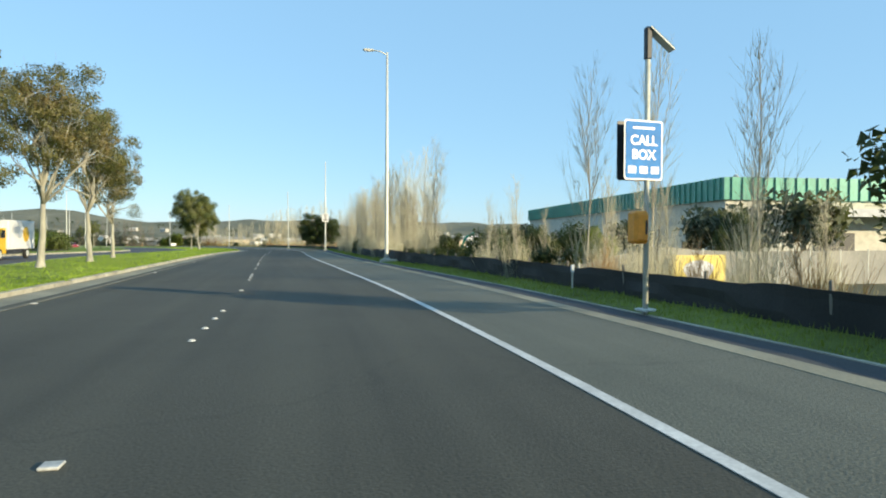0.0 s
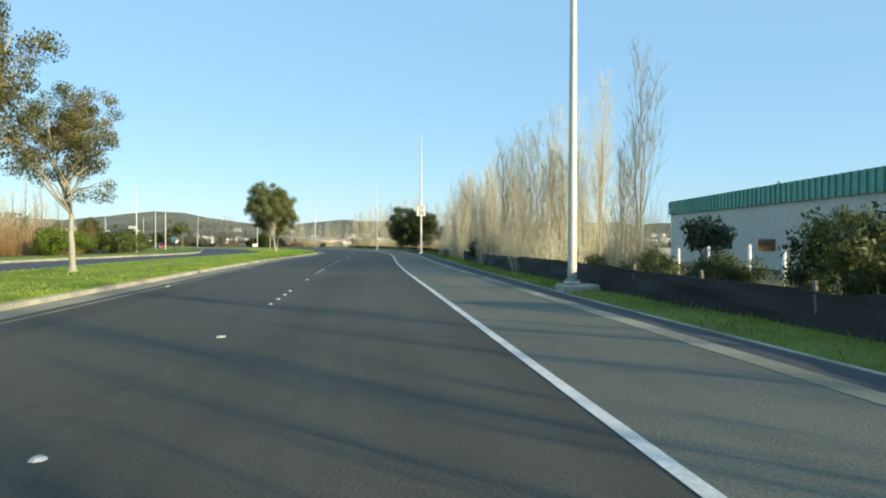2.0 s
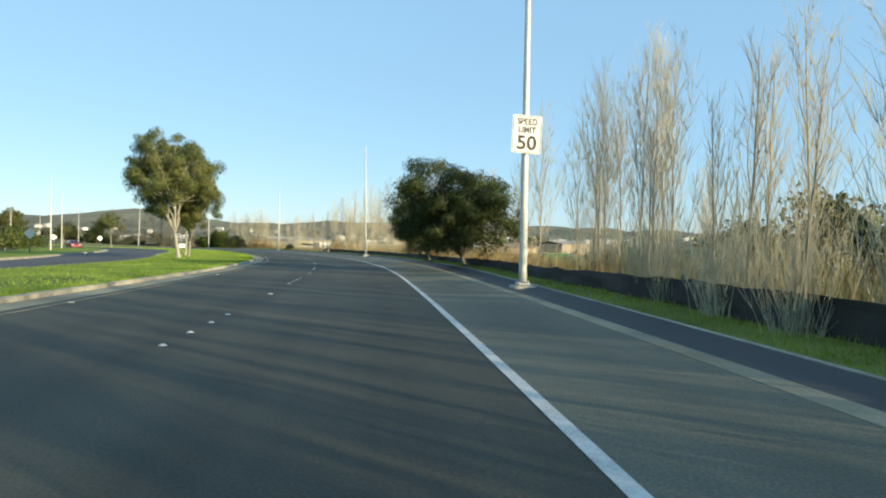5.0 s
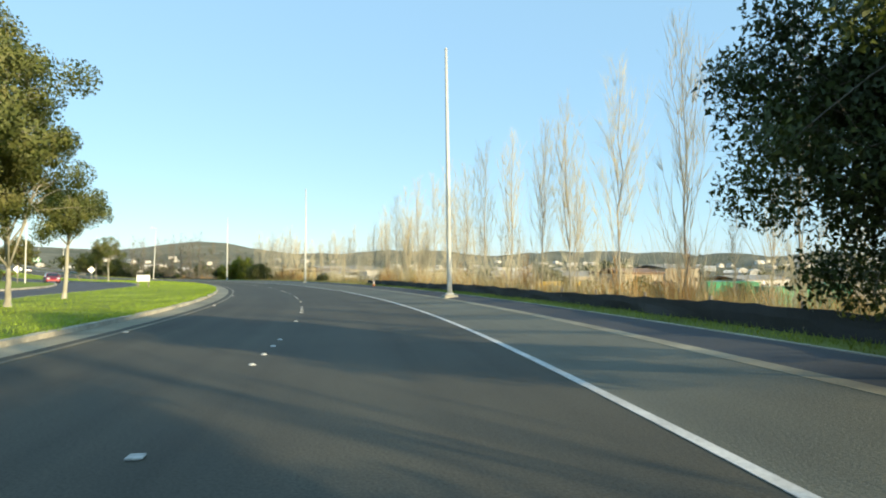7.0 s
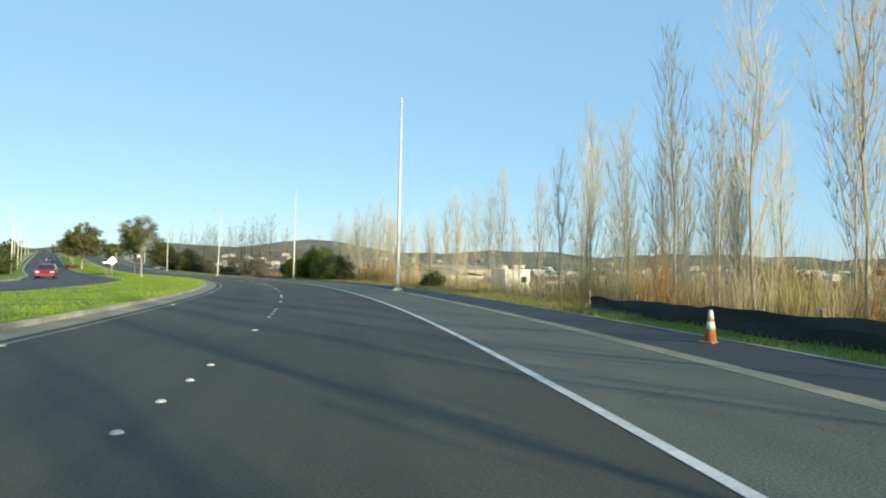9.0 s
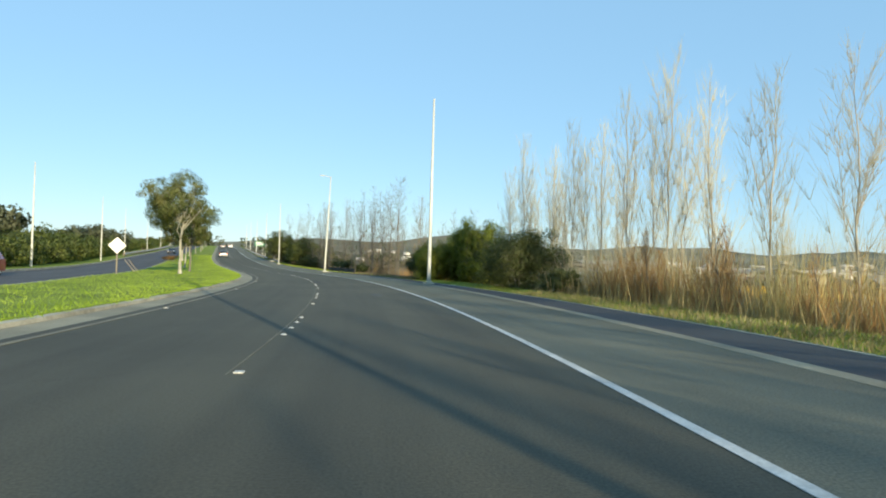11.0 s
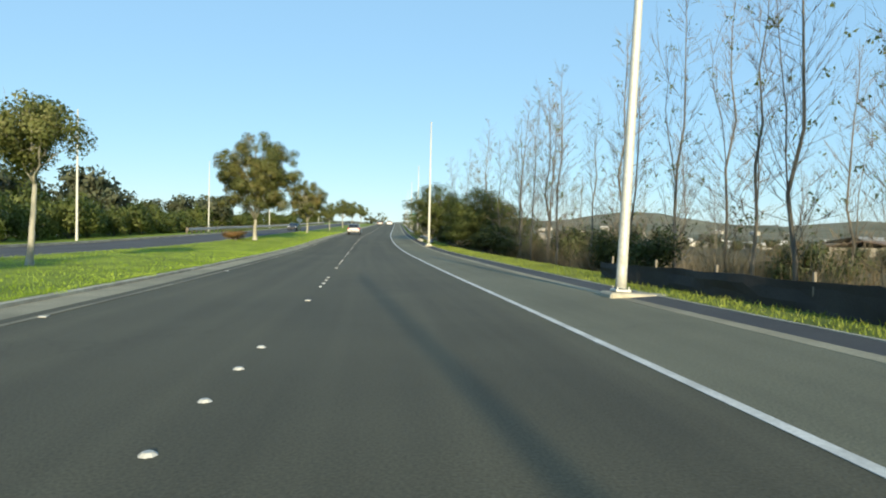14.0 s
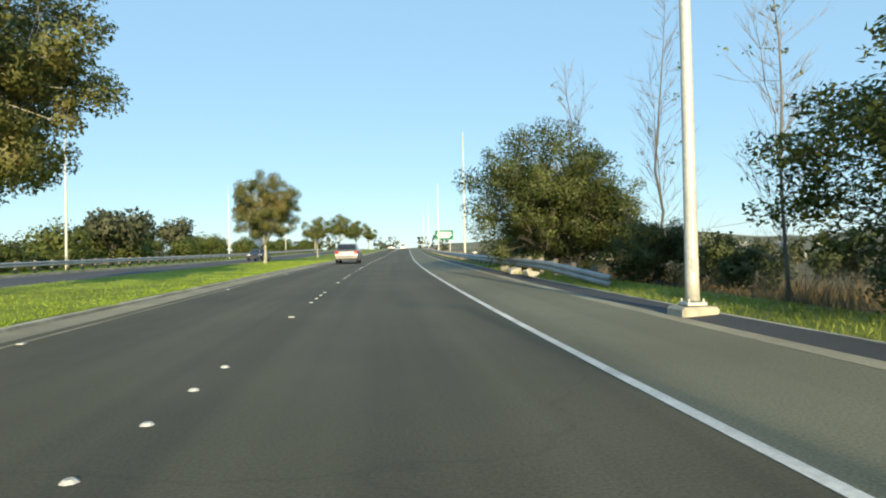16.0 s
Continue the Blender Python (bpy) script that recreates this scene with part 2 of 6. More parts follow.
M_MIXED = leafy("gum leaves olive and brown", ((0.066, 0.086, 0.030), (0.116, 0.138, 0.044), (0.165, 0.174, 0.058), (0.24, 0.19, 0.08)), 0.35)
M_OAK = leafy("oak leaves", ((0.024, 0.038, 0.013), (0.038, 0.058, 0.018), (0.060, 0.086, 0.024), (0.092, 0.120, 0.032)), 0.22)
# brighter copy of the oak tones, with the sunlit look painted into the leaves
M_LATE_OAK = leafy("sunlit oak leaves", ((0.040, 0.055, 0.019), (0.066, 0.088, 0.026), (0.102, 0.128, 0.036), (0.145, 0.170, 0.05)), 0.3)
M_BUSH = leafy("shrub leaves", ((0.070, 0.096, 0.020), (0.125, 0.162, 0.028), (0.190, 0.228, 0.038), (0.26, 0.28, 0.055)), 0.35)
M_DARK_BUSH = leafy("dark shrub leaves", ((0.036, 0.050, 0.020), (0.056, 0.076, 0.027), (0.082, 0.104, 0.036), (0.115, 0.132, 0.05)), 0.3)
M_WILLOW = material("rust coloured shoots", (0.30, 0.17, 0.06), (0.46, 0.28, 0.11), 0.9, fine=3, coarse=0.3, each=0.15)
M_HEDGE = leafy("hedge leaves", ((0.068, 0.090, 0.027), (0.115, 0.145, 0.040), (0.175, 0.205, 0.060)), 0.35)
M_BRIGHT_BUSH = leafy("bright bush leaves", ((0.09, 0.15, 0.02), (0.14, 0.22, 0.028), (0.20, 0.29, 0.04)), 0.35)
M_STRAW = leafy("straw coloured brush", ((0.23, 0.18, 0.075), (0.36, 0.30, 0.14), (0.49, 0.43, 0.24)), 0.3)
M_BRUSH = leafy("grey brown brush", ((0.085, 0.065, 0.040), (0.15, 0.115, 0.072), (0.23, 0.185, 0.12)), 0.3)
# far trees and hills toned paler: distance haze put into their colour
M_FAR_TREE = leafy("far trees", ((0.056, 0.070, 0.044), (0.085, 0.102, 0.060), (0.125, 0.134, 0.080)), 0.3)
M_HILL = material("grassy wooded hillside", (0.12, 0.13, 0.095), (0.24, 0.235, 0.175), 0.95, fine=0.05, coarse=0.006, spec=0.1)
M_WALL_CREAM = material("cream wall", (0.60, 0.57, 0.47), (0.70, 0.67, 0.57), 0.8, fine=2, coarse=0.15)
M_WALL_WHITE = material("white wall", (0.56, 0.57, 0.57), (0.68, 0.68, 0.67), 0.8, fine=2, coarse=0.15)
M_ROOF_GREEN = material("green ribbed metal", (0.070, 0.30, 0.225), (0.115, 0.40, 0.30), 0.4, 0.1, fine=2, coarse=0.3, each=0.08)
M_ROOF = material("weathered roof sheet", (0.24, 0.23, 0.20), (0.37, 0.35, 0.30), 0.7, fine=1, coarse=0.1)
M_TILE = material("brown roof", (0.16, 0.10, 0.07), (0.26, 0.18, 0.13), 0.85, fine=2, coarse=0.2)
M_HOUSE = material("pale house walls", (0.46, 0.44, 0.39), (0.70, 0.68, 0.62), 0.85, fine=0.5, coarse=0.02, island=0.35)
M_TAN_WALL = material("tan wall", (0.42, 0.36, 0.26), (0.55, 0.48, 0.36), 0.8, fine=2, coarse=0.15, each=0.2)


# ---- building blocks ----
class Geo:
    """Collects corners and faces of one mesh."""

    def __init__(self):
        self.v, self.f = [], []

    def add(self, verts, faces):
        n = len(self.v)
        self.v += [tuple(p) for p in verts]
        self.f += [tuple(i + n for i in f) for f in faces]
        return self

    def box(self, c, size, turn=None, bevel=0.0):
        hx, hy, hz = (s / 2 for s in size)
        if bevel:
            b = bevel
            pts = [(x * (hx - (b if k != 0 else 0)), y * (hy - (b if k != 1 else 0)), z * (hz - (b if k != 2 else 0)))
                   for x in (-1, 1) for y in (-1, 1) for z in (-1, 1) for k in (0, 1, 2)]
            bm = bmesh.new()
            for p in pts:
                bm.verts.new(p)
            bmesh.ops.convex_hull(bm, input=bm.verts)
            bm.verts.index_update()
            v = [tuple(q.co) for q in bm.verts]
            f = [tuple(q.index for q in face.verts) for face in bm.faces]
            bm.free()
        else:
            v = [(x * hx, y * hy, z * hz) for x in (-1, 1) for y in (-1, 1) for z in (-1, 1)]
            f = [(0, 1, 3, 2), (4, 6, 7, 5), (0, 4, 5, 1), (2, 3, 7, 6), (0, 2, 6, 4), (1, 5, 7, 3)]
        m = Matrix.Translation(c) @ (turn or Matrix())
        return self.add([m @ Vector(p) for p in v], f)

    def tube(self, pts, radii, sides=8, caps=True):
        """A round bar along points."""
        pts = [Vector(p) for p in pts]
        base = len(self.v)
        for i, p in enumerate(pts):
            d = (pts[min(i + 1, len(pts) - 1)] - pts[max(i - 1, 0)]).normalized()
            a = d.cross(Vector((0.31, 0.95, 0.05)))
            a = a.normalized() if a.length > 1e-3 else Vector((1, 0, 0))
            b = d.cross(a)
            for k in range(sides):
                w = 2 * math.pi * k / sides
                self.v.append(tuple(p + (a * math.cos(w) + b * math.sin(w)) * radii[i]))
        for i in range(len(pts) - 1):
            for k in range(sides):
                q = base + i * sides
                self.f.append((q + k, q + (k + 1) % sides, q + sides + (k + 1) % sides, q + sides + k))
        if caps:
            self.f.append(tuple(base + k for k in reversed(range(sides))))
            self.f.append(tuple(base + (len(pts) - 1) * sides + k for k in range(sides)))
        return self

    def prism(self, outline, y0, y1):
        """An outline in x and z, drawn out along y."""
        n = len(outline)
        v = [(x, y, z) for y in (y0, y1) for x, z in outline]
        f = [tuple(range(n)), tuple(range(2 * n - 1, n - 1, -1))]
        f += [(i, i + n, (i + 1) % n + n, (i + 1) % n) for i in range(n)]
        return self.add(v, f)

    def mesh(self, name, mat, smooth=False):
        me = bpy.data.meshes.new(name)
        me.from_pydata(self.v, [], self.f)
        me.materials.append(mat)
        if smooth:
            me.polygons.foreach_set("use_smooth", [True] * len(me.polygons))
        me.update()
        return me


def part(name, geo, mat, parent=None, label="", smooth=False, at=None):
    """One mesh object under a thing or a part."""
    me = geo if isinstance(geo, bpy.types.Mesh) else geo.mesh(name, mat, smooth)
    ob = new(name, me)
    ob.parent = parent
    if at is not None:
        ob.matrix_local = at
    return tagged(ob, label)


def thing(name, label, category, group="", kind="", at=None):
    ob = new(name)
    ob.empty_display_size = 0.3
    if at is not None:
        ob.matrix_world = at
    return tagged(ob, label, category, group, kind)


def mesh_from(name, verts, faces, mat, normals=None):
    me = bpy.data.meshes.new(name)
    me.from_pydata(np.asarray(verts).tolist(), [], np.asarray(faces).tolist())
    me.materials.append(mat)
    me.update()
    if normals is not None:
        me.polygons.foreach_set("use_smooth", [True] * len(me.polygons))
        me.normals_split_custom_set_from_vertices(normals.tolist())
    return me


# ---- the line of the road ----
HEAD = ((-60, 10.12), (0, 11.32), (20, 15.26), (40, 15.31), (60, 13.13), (80, 14.37), (100, 19.93), (120, 26.98), (140, 32.2),
        (160, 37.31), (180, 42.83), (200, 47.68), (220, 54.52), (240, 56.71), (260, 56.67), (280, 56.02), (300, 54.98), (330, 53.81), (700, 53.81))
RISE = ((-60, 0), (0, 0), (30, -0.21), (60, -0.43), (90, -0.81), (120, -1.15), (150, -1.42), (180, -1.7), (210, -2.03), (240, -2.30),
        (270, -2.28), (300, -1.68), (350, -0.67), (420, 1.14), (500, 3.0), (560, 3.8), (600, 3.9), (700, 2.0))
ST = np.arange(-60, 701.0)
TURN = np.radians(np.interp(ST, *zip(*HEAD)))
LINE = np.stack([np.cumsum(-np.sin(TURN)), np.cumsum(np.cos(TURN))], -1)
LINE += np.array([2.058, 0.201]) - LINE[60]
RISE_AT = np.convolve(np.pad(np.interp(ST, *zip(*RISE)), 10, mode="edge"), np.ones(21) / 21, "valid")


def along(s, u, dz=0.0):
    """Place at s metres along the shoulder line and u metres to its right, dz over the road."""
    x, y, h, z = (np.interp(s, ST, a) for a in (LINE[:, 0], LINE[:, 1], TURN, RISE_AT))
    return np.stack([x + np.cos(h) * u, y + np.sin(h) * u, z + dz + 0 * u], -1)


def heading(s):
    return float(np.degrees(np.interp(s, ST, TURN)))


def stand(s, u, dz=0.0, turn=0.0):
    """A pose at a place beside the road, facing along it."""
    p = along(s, u, dz)
    return pose(float(p[0]), float(p[1]), float(p[2]), 0, 0, heading(s) + turn)


def knots(pairs):
    return lambda s: np.interp(s, *zip(*pairs))


WIDER = knots(((-60, 0), (150, 0), (175, 0.45), (205, 0.45), (235, 0.15), (700, 0.1)))
EDGE = knots(((-60, 2.72), (20, 2.68), (28, 2.57), (36, 2.6), (60, 2.70), (84, 3.0), (150, 3.0), (182, 2.85), (203, 2.65), (700, 2.6)))       # far side of the footway strip
EDGE_Z = knots(((-60, 0.06), (32, 0.06), (50, 0.12), (60, 0.12), (84, 0.26), (150, 0.27), (182, 0.2), (205, 0.12), (700, 0.12)))      # the bend is banked up to the right
BANK = knots(((-60, 0), (60, 0), (90, 0.08), (145, 0.08), (180, 0.04), (205, 0), (700, 0)))
KERB_Z = knots(((-60, 0.10), (150, 0.09), (205, 0.055), (700, 0.05)))
NEAR_EDGE = knots(((-60, -12.6), (15, -12.6), (44, -15.0), (100, -14.8), (128, -16.2), (160, -13.7), (190, -14.0), (205, -15.7), (225, -15.8), (256, -15.6), (300, -14.8), (700, -14.6)))


def strip(name, left, right, z0, z1, mat, s0=-55, s1=690, step=2.0, across=1, thick=0.25, label="", category="", kind="structure", parent=None):
    """A band along the road between two offsets, with its own thickness; laid out in metres for the surface."""
    s = np.arange(s0, s1 + 0.01, step)
    lo = left(s) if callable(left) else np.full_like(s, left)
    hi = right(s) if callable(right) else np.full_like(s, right)
    cols = []
    for k in range(across + 1):
        a = k / across
        za, zb = (z(s) if callable(z) else z for z in (z0, z1))
        cols.append((along(s, lo + (hi - lo) * a, za + (zb - za) * a), lo + (hi - lo) * a))
    n = len(s)
    g = Geo()
    drop = np.array([0, 0, -thick])
    rows = [cols[0][0] + drop] + [c for c, _ in cols] + [cols[-1][0] + drop]
    us = [cols[0][1] - thick] + [u for _, u in cols] + [cols[-1][1] + thick]
    verts = np.concatenate(rows)
    faces = [(k * n + i, (k + 1) * n + i, (k + 1) * n + i + 1, k * n + i + 1) for k in range(len(rows) - 1) for i in range(n - 1)]
    me = mesh_from(name, verts, faces, mat)
    uv = me.uv_layers.new(name="metres")
    flat = np.stack([np.concatenate(us), np.tile(s, len(rows))], -1)
    loops = np.empty(len(me.loops), int)
    me.loops.foreach_get("vertex_index", loops)
    uv.data.foreach_set("uv", flat[loops].ravel())
    ob = new(name, me)
    ob.parent = parent
    return tagged(ob, label, category, "", kind)


# ---- ground and carriageways ----
def land_height(x, y):
    """Height of the land: level by the road, a valley to the right, low hills all round."""
    best = np.full(x.shape, 1e12)
    s, u = np.zeros(x.shape), np.zeros(x.shape)
    for i in range(0, len(ST), 4):
        dx, dy = x - LINE[i, 0], y - LINE[i, 1]
        d = dx * dx + dy * dy
        w = d < best
        best = np.where(w, d, best)
        s = np.where(w, ST[i], s)
        u = np.where(w, dx * math.cos(TURN[i]) + dy * math.sin(TURN[i]), u)
    r = np.sqrt(best)
    u = np.where(np.abs(u) < r * 0.5, np.sign(u) * r, u)
    z = np.interp(s, ST, RISE_AT)
    right = np.interp(u, (3, 6, 12, 30, 90, 400), (0.0, -0.15, -0.9, -2.2, -5.0, -9.0)) * np.interp(s, (-60, 60, 140, 700), (0.25, 0.45, 1.0, 1.5))
    leftz = np.interp(-u, (20, 40, 90, 400), (0.0, -0.2, -1.0, -2.0))
    z = z + np.where(u > 0, right, leftz)
    z = np.where((u > -29) & (u < 3.6), np.interp(s, ST, RISE_AT) - 0.35, z)
    wave = np.sin(x * 0.0031 + 1.3) * np.cos(y * 0.0027 - 0.4) + 0.6 * np.sin(x * 0.0083 + y * 0.0061) + 0.35 * np.sin(x * 0.021 - y * 0.017)
    hill = np.clip((r - 650) / 900, 0, 1) ** 1.3 * (34 + 15 * wave)
    bearing = np.degrees(np.arctan2(y - 60, x + 20))
    hill = hill * (1 + 0.85 * np.exp(-((bearing - 122) / 22) ** 2))     # a higher ridge beyond the far end of the bend
    flat = np.clip((r - 150) / 500, 0, 1)
    return z * (1 - flat) - 7 * flat + hill + 0.12 * np.sin(x * 0.9) * np.cos(y * 0.8) * (r > 8)


def ground():
    k = np.linspace(-1, 1, 191)
    side = np.sinh(k * 4.6) / np.sinh(4.6)
    gx, gy = np.meshgrid(-75 + side * 4200, 130 + side * 4200, indexing="ij")
    gz = land_height(gx, gy)
    n = len(k)
    i, j = np.meshgrid(np.arange(n - 1), np.arange(n - 1), indexing="ij")
    a = (i * n + j).ravel()
    faces = np.stack([a, a + n, a + n + 1, a + 1], -1)
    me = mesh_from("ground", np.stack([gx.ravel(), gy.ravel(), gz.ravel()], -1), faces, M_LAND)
    # land beyond 560 m takes the hill colour, paled for haze
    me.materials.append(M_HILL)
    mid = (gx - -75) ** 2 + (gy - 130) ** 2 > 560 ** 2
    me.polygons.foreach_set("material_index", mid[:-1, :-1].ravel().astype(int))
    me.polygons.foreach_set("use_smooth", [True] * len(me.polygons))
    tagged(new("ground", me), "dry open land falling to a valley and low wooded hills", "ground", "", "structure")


ground()
road = strip("road", -6.95, 0.0, 0.0, 0.0, M_ROAD, across=4, label="dark asphalt two-lane carriageway curving gently", category="road")
strip("shoulder", 0.0, lambda s: 1.85 + WIDER(s), 0.0, lambda s: 0.07 + BANK(s), M_SHOULDER, across=2, label="pale grey asphalt shoulder beside the lane", category="road")
strip("gutter", lambda s: 1.85 + WIDER(s), lambda s: 2.1 + WIDER(s), lambda s: 0.075 + BANK(s), lambda s: 0.085 + BANK(s), M_CONCRETE, label="pale concrete gutter strip along the shoulder", category="gutter")
strip("footway", lambda s: 2.1 + WIDER(s), lambda s: EDGE(s) + WIDER(s), lambda s: 0.085 + BANK(s), EDGE_Z, M_PATH, label="dark sloping asphalt strip behind the gutter", category="pavement")
strip("edging", lambda s: EDGE(s) + WIDER(s), lambda s: EDGE(s) + 0.07 + WIDER(s), lambda s: EDGE_Z(s) + 0.012, lambda s: EDGE_Z(s) + 0.012, M_KERB, label="thin concrete edging of the footway", category="kerb")
strip("verge", lambda s: EDGE(s) + 0.07 + WIDER(s), lambda s: EDGE(s) + 1.6 + WIDER(s), EDGE_Z, lambda s: EDGE_Z(s) + 0.06, M_VERGE, across=3, step=1.0, label="rough green grass verge under the trees", category="grass")
strip("gutter_left", -7.6, -6.95, 0.0, 0.0, M_CONCRETE, label="stained concrete gutter along the median kerb", category="gutter")
strip("kerb", -7.74, -7.6, lambda s: KERB_Z(s) + 0.01, KERB_Z, M_KERB, label="pale concrete kerb along the grass median", category="kerb")
strip("median", lambda s: NEAR_EDGE(s) + 0.2, -7.74, 0.06, lambda s: KERB_Z(s) + 0.02, M_GRASS, across=6, step=1.0, label="bright green grass median with trees", category="grass")
strip("kerb_far", lambda s: NEAR_EDGE(s), lambda s: NEAR_EDGE(s) + 0.2, 0.05, 0.06, M_KERB, label="concrete kerb at the far side of the median", category="kerb")
strip("road_far", lambda s: NEAR_EDGE(s) - 7.6, NEAR_EDGE, -0.1, -0.08, M_FAR_ROAD, across=3, label="asphalt carriageway of the oncoming lanes", category="road")
strip("kerb_outer", lambda s: NEAR_EDGE(s) - 7.85, lambda s: NEAR_EDGE(s) - 7.6, 0.05, 0.05, M_KERB, label="concrete kerb of the oncoming carriageway", category="kerb")
strip("bank", -32.0, lambda s: NEAR_EDGE(s) - 7.85, -0.05, 0.06, M_GRASS, across=4, label="rough green bank beyond the oncoming lanes", category="grass")

# painted lines and lane markers belong to the road
strip("fog_line", -0.055, 0.055, 0.007, 0.007, M_WHITE_LINE, thick=0.004, kind="", parent=road)
strip("edge_line", -6.72, -6.62, 0.007, 0.007, M_YELLOW_LINE, thick=0.004, kind="", parent=road)
strip("lane_seam", -3.66, -3.642, 0.005, 0.005, M_SEAM, thick=0.003, s0=172, s1=215, kind="", parent=road)


# ---- lane markers ----
def lane_markers():
    g = Geo()
    rim = [(0.05 * math.cos(k * math.pi / 4), 0.05 * math.sin(k * math.pi / 4)) for k in range(8)]
    g.add([(x, y, 0.0) for x, y in rim] + [(0.55 * x, 0.55 * y, 0.018) for x, y in rim],
          [(k, (k + 1) % 8, (k + 1) % 8 + 8, k + 8) for k in range(8)] + [tuple(range(8, 16))])
    dot = g.mesh("lane_dot", M_DOT)
    tile = Geo().box((0, 0, 0.009), (0.1, 0.1, 0.018), None, 0.006).mesh("reflector", M_DOT)
    for k in range(45):
        s = float(np.interp(k, (0, 10, 13, 17, 21, 50), (-15.6, 98.6, 132.0, 175.1, 217.6, 525.6)))
        across = float(np.interp(s, (0, 40, 80), (-3.3, -3.3, -3.55)))
        for j in range(4):
            part("lane_dot", dot, M_DOT, road, at=stand(s + (0.4 if s < 180 else 0.12) + 1.03 * j, across, 0.0))
        part("reflector", tile, M_DOT, road, at=stand(s + 7.8, across, 0.0))
        part("reflector", tile, M_DOT, road, at=stand(s + 5.4, -6.6, 0.0))


lane_markers()


def asphalt_patches():
    """Pale worn patches in the lane."""
    for s, u, w, l in ((75.5, -0.75, 0.4, 0.6), (141.5, -1.6, 0.4, 1.1), (188.5, -1.5, 0.45, 1.5)):
        rng = random.Random(int(s))
        ring = [(w * 0.5 * math.cos(a) * rng.uniform(0.75, 1.1), l * 0.5 * math.sin(a) * rng.uniform(0.8, 1.1)) for a in [2 * math.pi * k / 14 for k in range(14)]]
        g = Geo().add([(x, y, 0.004) for x, y in ring] + [(x, y, 0.0) for x, y in ring], [tuple(range(14))] + [(k, k + 14, (k + 1) % 14 + 14, (k + 1) % 14) for k in range(14)])
        part("patch", g, M_PATCH, road, "pale worn patch", at=stand(s, u, 0.002))


asphalt_patches()


# ---- trees ----
def leaves(centres, radii, count, size, rng, droop=0.3, flat=1.0, upright=0.0, slim=0.5):
    """Leaf blades scattered in clumps, each with its own tilt; lit with the roundness of their clump."""
    centres, radii = np.asarray(centres, float), np.asarray(radii, float)
    pick = rng.choice(len(centres), count, p=radii ** 2 / (radii ** 2).sum())
    d = rng.normal(size=(count, 3))
    d /= np.linalg.norm(d, axis=1)[:, None]
    r = radii[pick] * rng.uniform(0.0, 1.1, count) ** 0.5
    p = centres[pick] + d * r[:, None] * np.array([1, 1, flat])
    a = rng.normal(size=(count, 3)) + np.array([0, 0, upright * 2.0 - droop])
    a /= np.linalg.norm(a, axis=1)[:, None]
    b = np.cross(a, rng.normal(size=(count, 3)))
    b /= np.linalg.norm(b, axis=1)[:, None]
    ln = size * rng.uniform(0.6, 1.4, count)[:, None]
    wd = ln * slim * rng.uniform(0.7, 1.3, count)[:, None]
    away = p - centres.mean(0)
    away /= np.linalg.norm(away, axis=1)[:, None] + 1e-6
    out = d * 0.75 + away * 0.45 + rng.normal(size=(count, 3)) * 0.12
    out /= np.linalg.norm(out, axis=1)[:, None]
    b *= np.where((np.cross(b, a) * out).sum(1) < 0, -1.0, 1.0)[:, None]
    v = np.stack([p - a * ln * 0.5 - b * wd, p - a * ln * 0.5 + b * wd, p + a * ln], 1).reshape(-1, 3)
    return v, np.arange(3 * count).reshape(-1, 3), np.repeat(out, 3, 0)


def limb(g, a, b, r0, r1, rng, bend=0.18, sides=6, steps=4, lift=0.0):
    a, b = Vector(a), Vector(b)
    n = (b - a).length
    pts = []
    for k in range(steps + 1):
        w = k / steps
        off = Vector((rng.normal(), rng.normal(), 0.4 * rng.normal())) * bend * n * w * (1 - w)
        pts.append(a.lerp(b, w) + off + Vector((0, 0, lift * n * w * (1 - w))))
    g.tube(pts, [r0 + (r1 - r0) * k / steps for k in range(steps + 1)], sides, sides > 4)
    return pts


